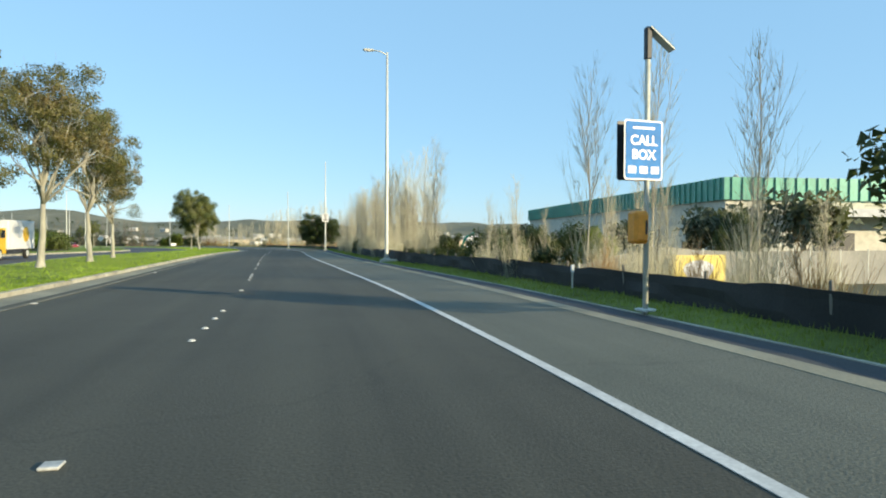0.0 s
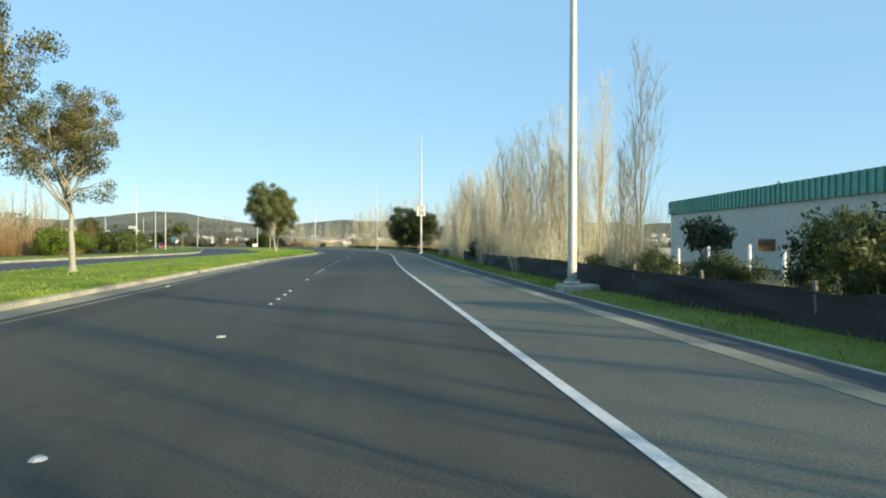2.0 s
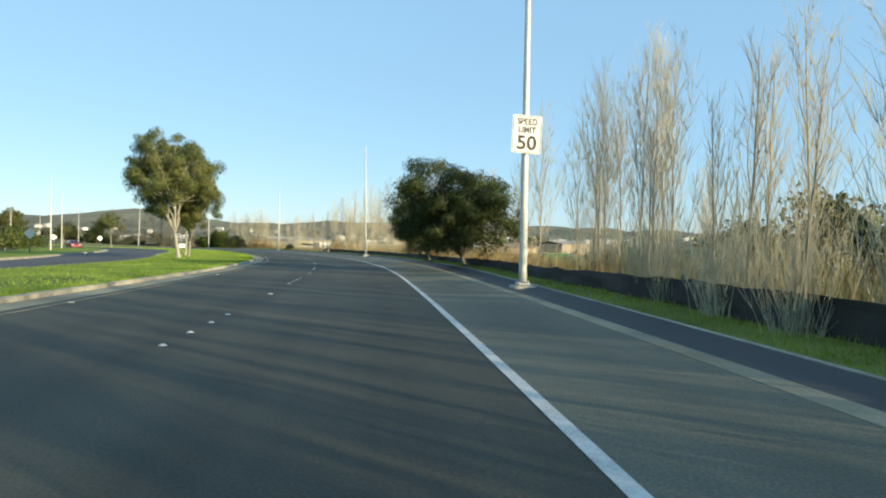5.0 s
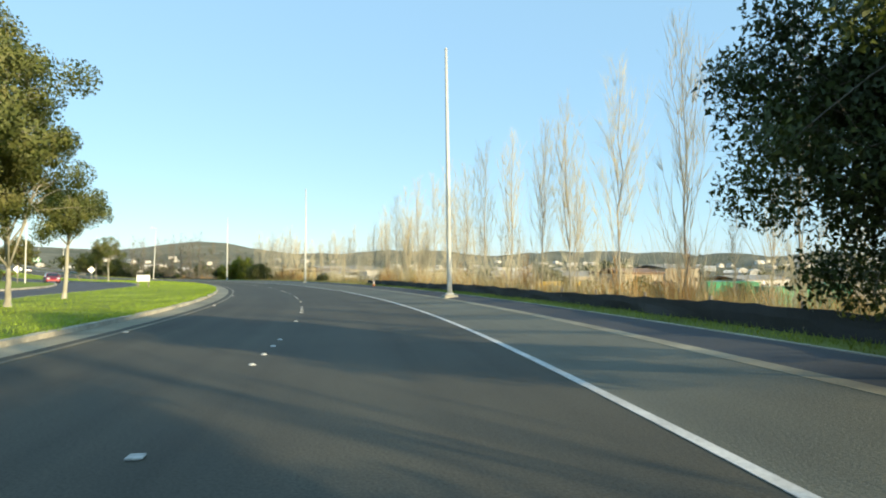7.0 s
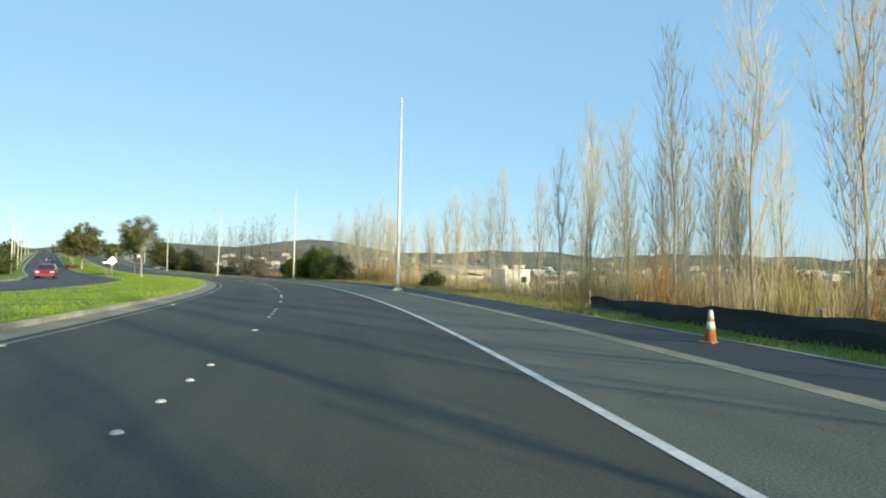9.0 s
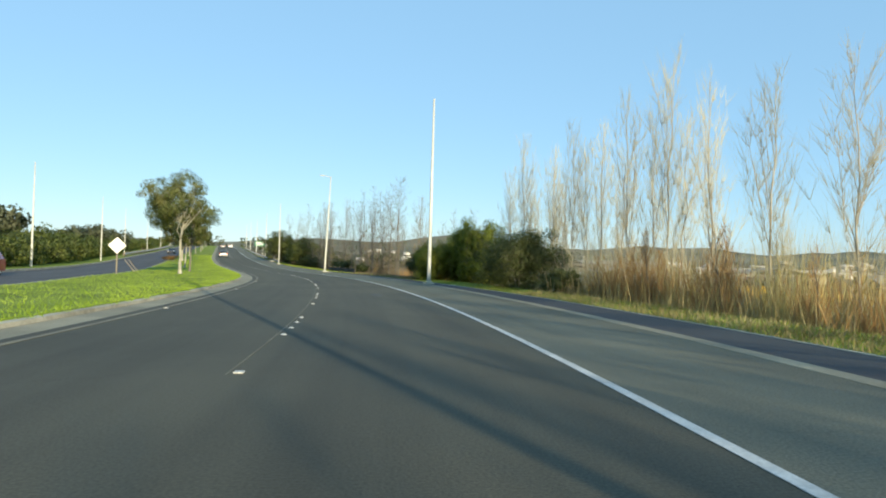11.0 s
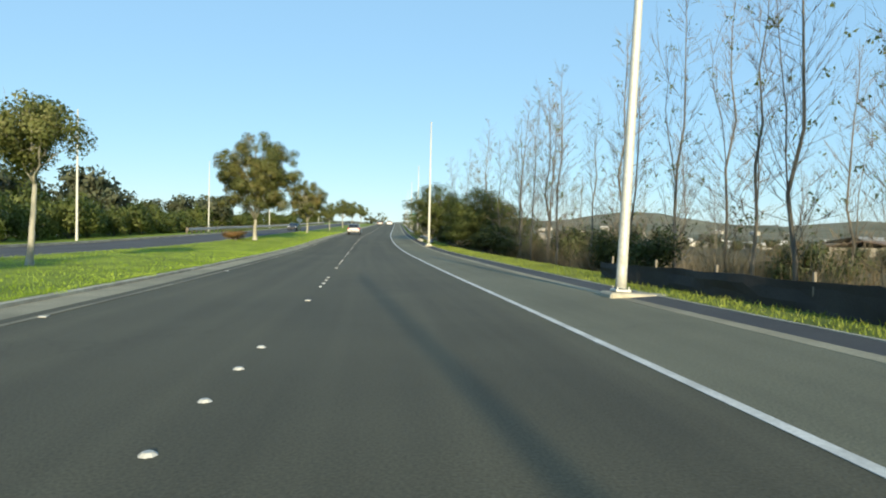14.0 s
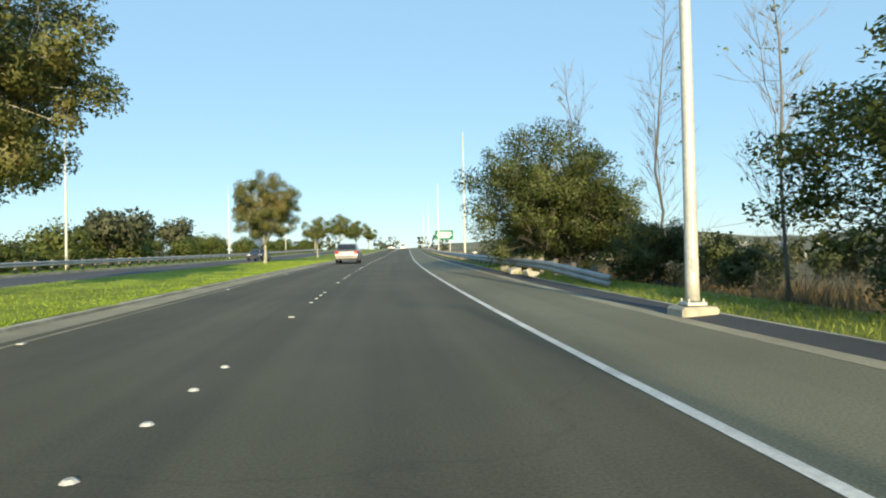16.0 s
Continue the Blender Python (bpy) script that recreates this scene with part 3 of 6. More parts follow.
def leafy_tree(name, label, seed, height, spread, clear, clumps, count, size, leaf, bark, trunk_r, lean=(0, 0), flat=0.8, open_low=0.0, clump_r=(0.7, 1.25), low=0.0, group="", category="tree", stems=1, upright=0.0, slim=0.5, shell=0.45, fine_wood=2, lobes=11, reach=(0.34, 0.56)):
    """Tapered trunk, limbs to every clump, and a crown of leaf blades in uneven clumps."""
    rng = np.random.default_rng(seed)
    t = thing(name, label, category, group)
    wood = Geo()
    mid = (height + clear) / 2 + low
    half = (height - clear) / 2
    cs, rs, home = [], [], []
    lobe_of = []
    while len(lobe_of) < lobes:
        d = rng.normal(size=3)
        d /= np.linalg.norm(d)
        if d[2] < -0.75 or (open_low and d[2] < -0.1 and rng.random() < open_low):
            continue
        if any(float(d @ q) > 0.8 for q, _, _ in lobe_of) and rng.random() < 0.9:
            continue
        lobe_of.append((d, rng.uniform(*reach), rng.uniform(0.36, 0.48)))
    lobe_of.append((np.array([0.0, 0.0, 0.1]), 0.1, 0.5))
    while len(cs) < clumps:
        which = int(rng.integers(len(lobe_of)))
        way, far, wide = lobe_of[which]
        d = rng.normal(size=3)
        d /= np.linalg.norm(d)
        q = way * far + d * wide * rng.uniform(shell, 1.0) ** 0.5
        rad = rng.uniform(*clump_r)
        x, y, z = q[0] * (spread - 0.4 * rad), q[1] * (spread - 0.4 * rad), q[2] * half
        if open_low and q[2] < -0.35 and rng.random() < open_low:
            continue
        cs.append((x + lean[0] * (0.5 + 0.5 * q[2]), y + lean[1] * (0.5 + 0.5 * q[2]), max(mid + z, rad * flat * 0.8)))
        rs.append(rad)
        home.append(which)
    forks = []
    for k in range(stems):
        foot = (0, 0, -0.15) if stems == 1 else (0.5 * rng.normal(), 0.5 * rng.normal(), -0.15)
        top = (lean[0] * 0.1 + 0.1 * rng.normal(), lean[1] * 0.1 + 0.1 * rng.normal(), clear + (0.5 if stems == 1 else 0.2))
        base = limb(wood, foot, top, trunk_r * (1.0 if stems == 1 else 0.6), trunk_r * 0.6, rng, 0.035, 9, 6)
        wood.tube([Vector(foot), Vector(foot) + Vector((0, 0, 0.35))], [trunk_r * 1.45, trunk_r * 0.98], 9, False)
        high = (lean[0] * 0.5, lean[1] * 0.5, clear + (height - clear) * 0.72)
        stem = limb(wood, base[-1], high, trunk_r * 0.6, trunk_r * 0.14, rng, 0.25, 7, 6)
        forks += [base[-1], base[-1]] + stem[1:4]
    mains = []
    for way, far, wide in lobe_of:
        e = Vector((way[0] * far * spread + lean[0] * 0.5, way[1] * far * spread + lean[1] * 0.5, max(mid + way[2] * far * half, 0.3)))
        under = [q for q in forks if q.z < e.z - 0.15] or [forks[0]]
        f = under[int(rng.integers(len(under)))]
        mains.append(limb(wood, f, e, trunk_r * 0.34, trunk_r * 0.13, rng, 0.2, 6 if fine_wood else 4, 4, 0.1))
    for c, k in zip(cs, home):
        f = mains[k][int(rng.integers(2, 5))]
        limb(wood, f, c, trunk_r * 0.11, trunk_r * 0.03, rng, 0.2, 4 if fine_wood else 3, 3 if fine_wood else 1, 0.1)
        for _ in range(fine_wood):
            e = Vector(c) + Vector(rng.normal(size=3).tolist()) * 0.3
            limb(wood, Vector(c).lerp(f, 0.25), e, trunk_r * 0.04, 0.004, rng, 0.2, 3, 1)
    part("trunk", wood, bark, t, smooth=True)
    v, f, n = leaves(cs, rs, count, size, rng, 0.35, flat, upright, slim)
    part("crown", mesh_from("crown", v, f, leaf, n), leaf, t)
    return t


def bare_tree(name, label, seed, height, bark, twig, spread=1.0, shoots=0, tips=0, group="poplars behind the verge", dense=1.0, leaf=None, thick=1.0, shoot_len=(0.7, 2.4), twigs=1.0, rise=(1.9, 4.2), reach=1.0, leaders=0, wander=0.018):
    """A leafless upswept tree: straight trunk, steep side branches, fine twigs, and shoots round the foot."""
    rng = np.random.default_rng(seed)
    t = thing(name, label, "tree", group)
    wood, fine = Geo(), Geo()
    trunk = limb(wood, (0, 0, -0.4), (0.2 * rng.normal(), 0.2 * rng.normal(), height), (0.024 + 0.0042 * height) * thick, 0.005, rng, wander, 6, 7)
    ends = []
    n = int((18 + 2.4 * height) * dense)
    for k in range(n):
        w = 0.12 + 0.84 * (k + rng.random()) / n
        i = w * (len(trunk) - 1)
        a = trunk[int(i)].lerp(trunk[min(int(i) + 1, len(trunk) - 1)], i % 1)
        ln = height * (0.34 * (1 - w) ** 0.8 + 0.06) * rng.uniform(0.65, 1.25) * reach
        az, up = rng.uniform(0, 2 * math.pi), rng.uniform(*rise) / spread
        d = Vector((math.cos(az), math.sin(az), up)).normalized()
        r0 = (0.004 + 0.0032 * ln) * thick
        b = limb(wood, a, a + d * ln, r0, 0.003, rng, 0.09, 3, 3, -0.06)
        for _ in range(int((5 + 4.5 * ln) * twigs)):
            q = b[int(rng.integers(1, 4))]
            e = q + (d + Vector((0.32 * rng.normal(), 0.32 * rng.normal(), 0.2 + 0.25 * rng.random()))).normalized() * rng.uniform(0.3, 0.95) * (0.35 + 0.3 * ln)
            limb(fine, q, e, 0.0042, 0.0014, rng, 0.15, 3, 1)
            ends.append(e)
    for k in range(leaders):
        az, w = rng.uniform(0, 2 * math.pi), rng.uniform(0.28, 0.5)
        i = w * (len(trunk) - 1)
        a = trunk[int(i)].lerp(trunk[int(i) + 1], i % 1)
        wide = height * rng.uniform(0.05, 0.1)
        e = Vector((a.x + math.cos(az) * wide, a.y + math.sin(az) * wide, height * rng.uniform(0.78, 0.97)))
        b = limb(wood, a, e, (0.008 + 0.0014 * height) * thick, 0.003, rng, 0.05, 5, 6, -0.02)
        for _ in range(int(height * 2.2)):
            q = b[int(rng.integers(1, 6))]
            d = Vector((0.4 * rng.normal(), 0.4 * rng.normal(), 1.0)).normalized()
            c = limb(wood, q, q + d * height * rng.uniform(0.06, 0.16), 0.006, 0.0025, rng, 0.1, 3, 2)
            for _ in range(int(3 * twigs)):
                limb(fine, c[1], c[1] + (d + Vector((0.35 * rng.normal(), 0.35 * rng.normal(), 0.3))).normalized() * rng.uniform(0.3, 0.8), 0.0042, 0.0014, rng, 0.15, 3, 1)
    for k in range(shoots):
        az, rad = rng.uniform(0, 2 * math.pi), rng.uniform(0.05, 0.6)
        a = Vector((math.cos(az) * rad, math.sin(az) * rad, -0.3))
        ln = rng.uniform(*shoot_len)
        e = a + Vector((math.cos(az) * 0.3 * rng.random() + 0.17 * rng.normal(), math.sin(az) * 0.3 * rng.random() + 0.17 * rng.normal(), 1)).normalized() * ln
        b = limb(fine, a, e, 0.008, 0.003, rng, 0.1, 3, 2)
        for _ in range(3):
            limb(fine, b[1], b[1] + (Vector((0.35 * rng.normal(), 0.35 * rng.normal(), 1))).normalized() * rng.uniform(0.25, 0.55) * ln, 0.005, 0.002, rng, 0.1, 3, 1)
    part("trunk", wood, bark, t, smooth=True)
    tagged(part("twig_spray", fine, twig, t), kind="stuff")
    if tips:
        c = [ends[int(k)] for k in rng.choice(len(ends), tips)]
        v, f, nr = leaves(c, [0.16] * tips, tips * 9, 0.06, rng)
        tagged(part("leaf_spray", mesh_from("leaf_spray", v, f, leaf, nr), leaf, t, "few dark leaves at the tips"), kind="stuff")
    return t


def land_at(s, u):
    p = along(s, u)
    z = float(land_height(np.array([p[0]]), np.array([p[1]]))[0])
    return float(p[0]), float(p[1]), z


def planted(s, u, scale=1.0, turn=0.0, dz=None, tall=1.0):
    """A pose on the land (or dz over the road) for something that grows there."""
    if dz is None:
        x, y, z = land_at(s, u)
    else:
        x, y, z = (float(q) for q in along(s, u, dz))
    return pose(x, y, z, 0, 0, turn) @ Matrix.Diagonal((scale, scale, scale * tall, 1))


def settle(first, spots):
    """The first thing at the first spot, copies at the others."""
    made = [first]
    for m in spots[1:]:
        made.append(copy_thing(first, m))
    first.matrix_world = spots[0]
    return made


R = random.Random(7)

# trees of the median
GM = "gum trees of the median"
rusty = leafy_tree("gum_tree", "tall airy gum tree with browned leaves on the median", 3, 8.2, 2.75, 1.9, 110, 30000, 0.050, M_RUSTY, M_GUM_BARK, 0.15, (0.4, 0.3), 0.8, 0.35, (0.25, 0.6), group=GM, lobes=15, reach=(0.45, 0.68))
settle(rusty, [planted(27.6, -11.2, 1.0, 20, 0.12), planted(34.8, -11.3, 0.95, 140, 0.12, 1.06), planted(42.6, -12.0, 0.84, 250, 0.12), planted(20.5, -11.8, 0.9, 300, 0.12)])
big_gum = leafy_tree("gum_tree", "tall leaning gum tree with dense olive leaves on the median", 11, 10.5, 5.0, 1.2, 150, 80000, 0.07, M_GUM, M_GUM_BARK, 0.15, (-2.6, 0.3), 0.85, 0.2, (0.4, 0.85), group=GM, lobes=18)
settle(big_gum, [planted(108.6, -13.0, 1.0, -25, 0.1), planted(114.2, -12.8, 0.72, 120, 0.1)])
small_gum = leafy_tree("gum_tree", "young gum tree with a rounded olive crown on the median", 21, 5.4, 2.0, 1.8, 40, 15000, 0.058, M_GUM, M_GUM_BARK, 0.1, (0.2, 0), 0.9, 0.2, (0.3, 0.65), group=GM)
settle(small_gum, [planted(122.3, -13.4, 1.0, 40, 0.1), planted(244.5, -12.1, 0.98, 10, 0.12)])
forked_gum = leafy_tree("gum_tree", "open forked gum tree with clumped olive leaves on the median", 33, 7.7, 3.2, 2.0, 96, 32000, 0.06, M_GUM, M_GUM_BARK, 0.13, (-0.5, 0.2), 0.75, 0.45, (0.3, 0.75), group=GM, lobes=14, reach=(0.42, 0.6))
settle(forked_gum, [planted(215.6, -11.85, 0.97, 60, 0.12)])
thin_gum = leafy_tree("gum_tree", "slender sparse gum tree with a dark trunk on the median", 47, 6.4, 1.8, 1.7, 36, 9000, 0.058, M_GUM, M_GREY_BARK, 0.09, (0.1, 0.1), 0.9, 0.3, (0.25, 0.6), group=GM)
settle(thin_gum, [planted(225.4, -11.5, 1.0, 15, 0.12)])
round_gum = leafy_tree("gum_tree", "broad round gum tree with olive and rust leaves on the median", 52, 11.4, 5.15, 1.3, 210, 95000, 0.068, M_MIXED, M_GUM_BARK, 0.2, (0.1, 0), 0.85, 0.1, (0.35, 0.75), low=-0.9, group=GM, lobes=30, reach=(0.34, 0.46))
settle(round_gum, [planted(284.1, -12.7, 1.0, 30, 0.12), planted(321.0, -12.5, 0.80, 170, 0.12)])
late_gum = leafy_tree("gum_tree", "round olive gum tree far along the median", 57, 7.2, 3.6, 1.6, 60, 12000, 0.1, M_GUM, M_GUM_BARK, 0.15, (0.1, 0), 0.85, 0.1, (0.4, 0.9), group=GM, lobes=14, fine_wood=0)
settle(late_gum, [planted(372, -11.5, 0.95, 190, 0.12), planted(350, -12.2, 0.75, 100, 0.12), planted(410, -12, 1.0, 80, 0.12), planted(455, -12, 1.0, 260, 0.12)])

# evergreens beside the right verge
VS = "shrubs along the verge"
oak = leafy_tree("oak_tree", "dense dark evergreen oak leaning over the verge", 61, 5.75, 4.1, 0.0, 270, 110000, 0.055, M_OAK, M_GREY_BARK, 0.13, (-1.3, 0.1), 0.85, 0.0, (0.3, 0.65), group="oaks by the verge", slim=0.42, lobes=26, reach=(0.34, 0.58))
settle(oak, [planted(85.2, 3.25, 0.90, 15, 0.25, 0.94), planted(95.2, 3.25, 0.71, 30, 0.25, 1.07)])
round_oak = leafy_tree("oak_tree", "broad evergreen oak with soft green sprays beside the verge", 63, 6.8, 4.5, -0.6, 260, 85000, 0.060, M_LATE_OAK, M_GREY_BARK, 0.12, (0, 0), 0.85, 0.0, (0.3, 0.7), low=-0.75, group="oaks by the verge", slim=0.42, lobes=32, reach=(0.34, 0.48))
settle(round_oak, [planted(293.2, 5.1, 1.12, 120, -0.1), planted(274.2, 6.8, 1.18, 30, -0.1, 0.75)])
shrub = leafy_tree("shrub", "large rounded evergreen shrub with many stems", 71, 4.6, 3.2, 0.0, 95, 17000, 0.080, M_DARK_BUSH, M_GREY_BARK, 0.09, (0, 0), 0.85, 0.0, (0.3, 0.75), low=-0.8, group=VS, category="shrub", stems=4, lobes=20)
big_shrub = leafy_tree("shrub", "dense dark evergreen shrub reaching down to the verge", 72, 4.6, 3.3, -0.4, 170, 64000, 0.046, M_DARK_BUSH, M_GREY_BARK, 0.09, (0, 0), 0.85, 0.0, (0.3, 0.7), low=-0.5, group=VS, category="shrub", stems=4, slim=0.42, lobes=24, reach=(0.3, 0.52))
settle(big_shrub, [planted(192.4, 5.3, 0.9, 0, -0.1, 0.9)])
settle(shrub, [planted(208.7, 4.1, 0.44, 200, 0.05, 1.55), planted(188.3, 5.4, 0.32, 60, 0.1), planted(269.0, 7.0, 0.9, 150, 0.0, 0.64),
               planted(283.6, 5.2, 0.5, 70, 0.1), planted(265.5, 7.4, 0.6, 260), planted(22.4, 8.9, 0.4, 220, None, 1.5), planted(25.2, 8.4, 0.36, 310, None, 1.6), planted(29.9, 7.8, 0.32, 120, None, 1.75), planted(27.2, 6.7, 0.3, 30, None, 1.4), planted(20.2, 14.1, 0.34, 75, None, 2.5)])
bush = leafy_tree("shrub", "rounded evergreen shrub among the rough growth", 73, 3.9, 3.0, 0.0, 40, 3200, 0.145, M_DARK_BUSH, M_GREY_BARK, 0.09, (0, 0), 0.85, 0.0, (0.4, 0.9), group="shrubs in the rough land", category="shrub", stems=1, fine_wood=0)
settle(bush, [planted(279.5, 9.5, 0.5, 40), planted(284.5, 8.4, 0.42, 140), planted(288.5, 9.8, 0.6, 240), planted(264.0, 9.4, 0.45, 340), planted(270.8, 9.8, 0.55, 200), planted(248.6, 8.0, 0.4, 30), planted(239.5, 8.2, 0.4, 110), planted(258.5, 8.6, 0.6, 10), planted(253.0, 8.9, 0.55, 90), planted(297.0, 7.5, 1.0, 310, 0.0, 1.15), planted(304.0, 8.0, 1.0, 70), planted(312.0, 8.5, 1.0, 170),
              planted(79.5, 7.5, 0.35, 20), planted(73.5, 9.0, 0.6, 120), planted(70.0, 8.6, 0.7, 220), planted(67.5, 9.5, 0.6, 320), planted(83.0, 9.5, 0.45, 90), planted(146, 34, 0.9, 40), planted(152, 33, 0.7, 140), planted(141, 22, 0.6, 240), planted(156, 19, 0.7, 310)]
       + [planted(R.uniform(118, 310), R.uniform(24, 100), R.uniform(0.5, 1.2), R.uniform(0, 360)) for _ in range(34)])
round_bush = leafy_tree("round_bush", "bright green clipped round bush beyond the oncoming lanes", 75, 4.4, 3.9, 0.0, 60, 14000, 0.1, M_BRIGHT_BUSH, M_GREY_BARK, 0.09, (0, 0), 0.85, 0.0, (0.6, 1.1), group="bushes beyond the oncoming lanes", category="shrub", stems=3, fine_wood=0, lobes=16)
settle(round_bush, [planted(90.0, -33.8, 0.85, 20, -0.65)])
juniper = leafy_tree("juniper_shrub", "tall yellow-green juniper with upright sprays", 83, 5.3, 2.9, -0.6, 230, 44000, 0.090, M_BUSH, M_GREY_BARK, 0.09, (0, 0), 1.25, 0.0, (0.25, 0.55), low=-0.5, group=VS, category="shrub", stems=5, upright=0.8, slim=0.24, lobes=26, reach=(0.34, 0.5))
settle(juniper, [planted(205.0, 6.9, 1.0, 0, -0.1, 1.0), planted(206.9, 4.5, 0.58, 130, 0.0, 1.12), planted(207.4, 6.4, 0.72, 250, 0.0, 0.95), planted(20.4, 8.4, 0.34, 200, None, 1.3)])
low_bush = leafy_tree("low_bush", "low dark evergreen bush at the foot of the poplars", 91, 1.5, 1.2, 0.05, 24, 4200, 0.05, M_OAK, M_GREY_BARK, 0.04, (0, 0), 0.8, 0.0, (0.25, 0.5), group="low bushes", category="shrub", stems=3)
settle(low_bush, [planted(47.6, 3.75, 0.8, 0, 0.15), planted(163.0, 5.0, 0.9, 50), planted(232.0, 5.2, 0.9, 80), planted(246.2, 6.0, 1.1, 20), planted(244.4, 6.5, 1.2, 140), planted(24.0, 6.5, 1.1, 200), planted(29.0, 7.5, 1.3, 100), planted(26.5, 10.5, 1.5, 30)]
       + [planted(20.5 + 1.15 * k, 5.3 + 2.2 * math.sin(2.1 * k) ** 2, 0.6 + 0.14 * math.sin(1.9 * k), 67 * k) for k in range(24)])
street_tree = leafy_tree("street_tree", "small tree with large dark leaves behind the fence", 99, 3.4, 1.2, 1.0, 26, 2600, 0.085, M_DARK_BUSH, M_GREY_BARK, 0.06, (-0.2, 0), 0.9, 0.0, (0.25, 0.5), group="street trees by the call box")
settle(street_tree, [planted(6.2, 5.55, 1.0, 15), planted(26.0, 4.55, 0.5, 80)])
rust_bush = leafy_tree("low_bush", "low rust-brown bush on the median", 97, 1.1, 1.1, 0.05, 16, 4000, 0.045, M_REED, M_GREY_BARK, 0.03, (0, 0), 0.7, 0.0, (0.3, 0.5), group="low bushes", category="shrub", stems=3)
settle(rust_bush, [planted(283.4, -14.6, 1.5, 0, 0.02, 0.6), planted(285.8, -15.0, 1.2, 90, 0.02, 0.6)])

# leafless poplars
pale = [bare_tree("poplar_tree", "leafless pale poplar with steep branches and root shoots", 101 + k, h, M_PALE_BARK, M_TWIG, sp, sh, twigs=0.95, leaders=2, shoot_len=(0.8, 3.4)) for k, (h, sp, sh) in enumerate(((6.3, 0.95, 70), (5.6, 0.85, 80), (6.8, 1.0, 60), (5.0, 0.8, 90)))]
spots = [[] for _ in pale]
for s, u, sc in ((12.2, 4.9, 0.5), (9.6, 5.4, 0.5), (16.6, 8.6, 0.6), (14.4, 5.2, 0.5), (22.4, 7.4, 0.5), (24.6, 6.4, 0.45), (13.4, 6.0, 0.45), (9.2, 6.6, 0.4), (16.9, 3.95, 0.5), (20.4, 4.3, 0.46), (15.6, 6.2, 0.5), (22.6, 5.3, 0.38)):
    spots[(1, 3)[R.randrange(2)]].append(planted(s, u, sc, R.uniform(0, 360)))
s = 36.2
while s < 70:
    spots[R.choice((1, 3))].append(planted(s, 3.95 + 0.3 * math.sin(3 * s), R.uniform(0.4, 0.62), R.uniform(0, 360), 0.1))
    if s > 44:
        spots[R.randrange(4)].append(planted(s + R.uniform(0.2, 1.2), R.uniform(4.6, 9.5), R.uniform(0.85, 1.12), R.uniform(0, 360)))
        if R.random() < 0.6:
            spots[R.choice((1, 3))].append(planted(s + R.uniform(0.2, 1.2), R.uniform(4.6, 6.5), R.uniform(0.6, 1.0), R.uniform(0, 360)))
    s += R.uniform(1.2, 1.9)
spots_pale, spots_low = spots, (spots[1], spots[3])

TALL = (8.4, 7.4, 9.2, 6.6)
tall = [bare_tree("poplar_tree", "tall leafless poplar with upswept branches", 131 + k, h, M_POPLAR_BARK, M_TWIG, sp, sh, twigs=1.1, thick=0.66, leaders=3, shoot_len=(0.7, 3.0)) for k, (h, sp, sh) in enumerate(zip(TALL, (0.85, 0.76, 0.9, 0.72), (36, 46, 32, 56)))]
spots = [[] for _ in tall]


def poplar(s, u, high):
    """One of the row, brought to its height."""
    k = R.randrange(4)
    high *= 0.94
    spots[k].append(planted(s, u, (high / TALL[k]) ** 0.5, R.uniform(0, 360), None, (high / TALL[k]) ** 0.5))


for s, u, high in ((11.7, 7.4, 5.7), (15.2, 7.1, 6.8), (19.4, 7.5, 7.5), (37.3, 7.0, 7.6), (40.9, 7.0, 7.7), (43.8, 7.0, 7.7), (47.0, 7.0, 7.8), (49.8, 7.0, 7.4), (53.2, 7.0, 7.9), (57.0, 7.1, 8.0), (60.2, 7.0, 7.7), (63.5, 7.1, 7.8), (66.7, 7.0, 7.4),
                   (74.8, 7.3, 7.6), (75.2, 7.0, 8.0), (75.6, 7.5, 8.0), (76.0, 6.9, 7.6), (78.9, 7.5, 7.8), (79.2, 6.9, 8.2), (79.7, 7.3, 7.4), (80.1, 7.0, 7.5), (82.8, 7.4, 6.6), (86.2, 6.9, 8.3), (91.0, 7.2, 6.6), (95.2, 7.0, 6.4), (99.0, 7.2, 6.8), (102.8, 6.8, 7.0),
                   (106.4, 6.5, 8.4), (110.1, 6.5, 8.8), (113.7, 6.5, 8.3), (115.0, 7.2, 6.0), (116.6, 6.5, 8.2), (120.1, 6.5, 8.6), (123.8, 6.5, 8.7), (126.6, 6.5, 8.1), (130.1, 6.5, 8.9), (133.4, 6.5, 8.3), (137.0, 6.5, 8.8), (139.8, 6.5, 8.4), (142.8, 6.6, 8.2),
                   (184.2, 7.2, 8.6), (186.8, 7.2, 8.0), (189.4, 7.4, 7.6), (191.9, 7.3, 8.0), (194.4, 7.4, 7.6), (197.1, 7.0, 8.6), (199.4, 7.0, 7.2), (185.4, 8.4, 7.2), (188.0, 8.8, 7.4), (190.6, 9.0, 7.0), (193.2, 8.6, 7.4), (195.8, 8.8, 7.0), (198.4, 9.2, 7.4), (183.0, 8.0, 7.6), (202.0, 9.0, 7.0)):
    poplar(s, u, high)
    if 37 < s < 56:
        for k in range(3):
            spots_low[k % 2].append(planted(s + R.uniform(-0.7, 0.7), u + R.uniform(-0.8, 0.6), R.uniform(0.7, 1.05), R.uniform(0, 360)))
s = 145.6
while s < 182:
    poplar(s, R.uniform(6.4, 7.4), R.uniform(5.2, 6.6))
    s += R.uniform(2.2, 3.2)
s = 73.5
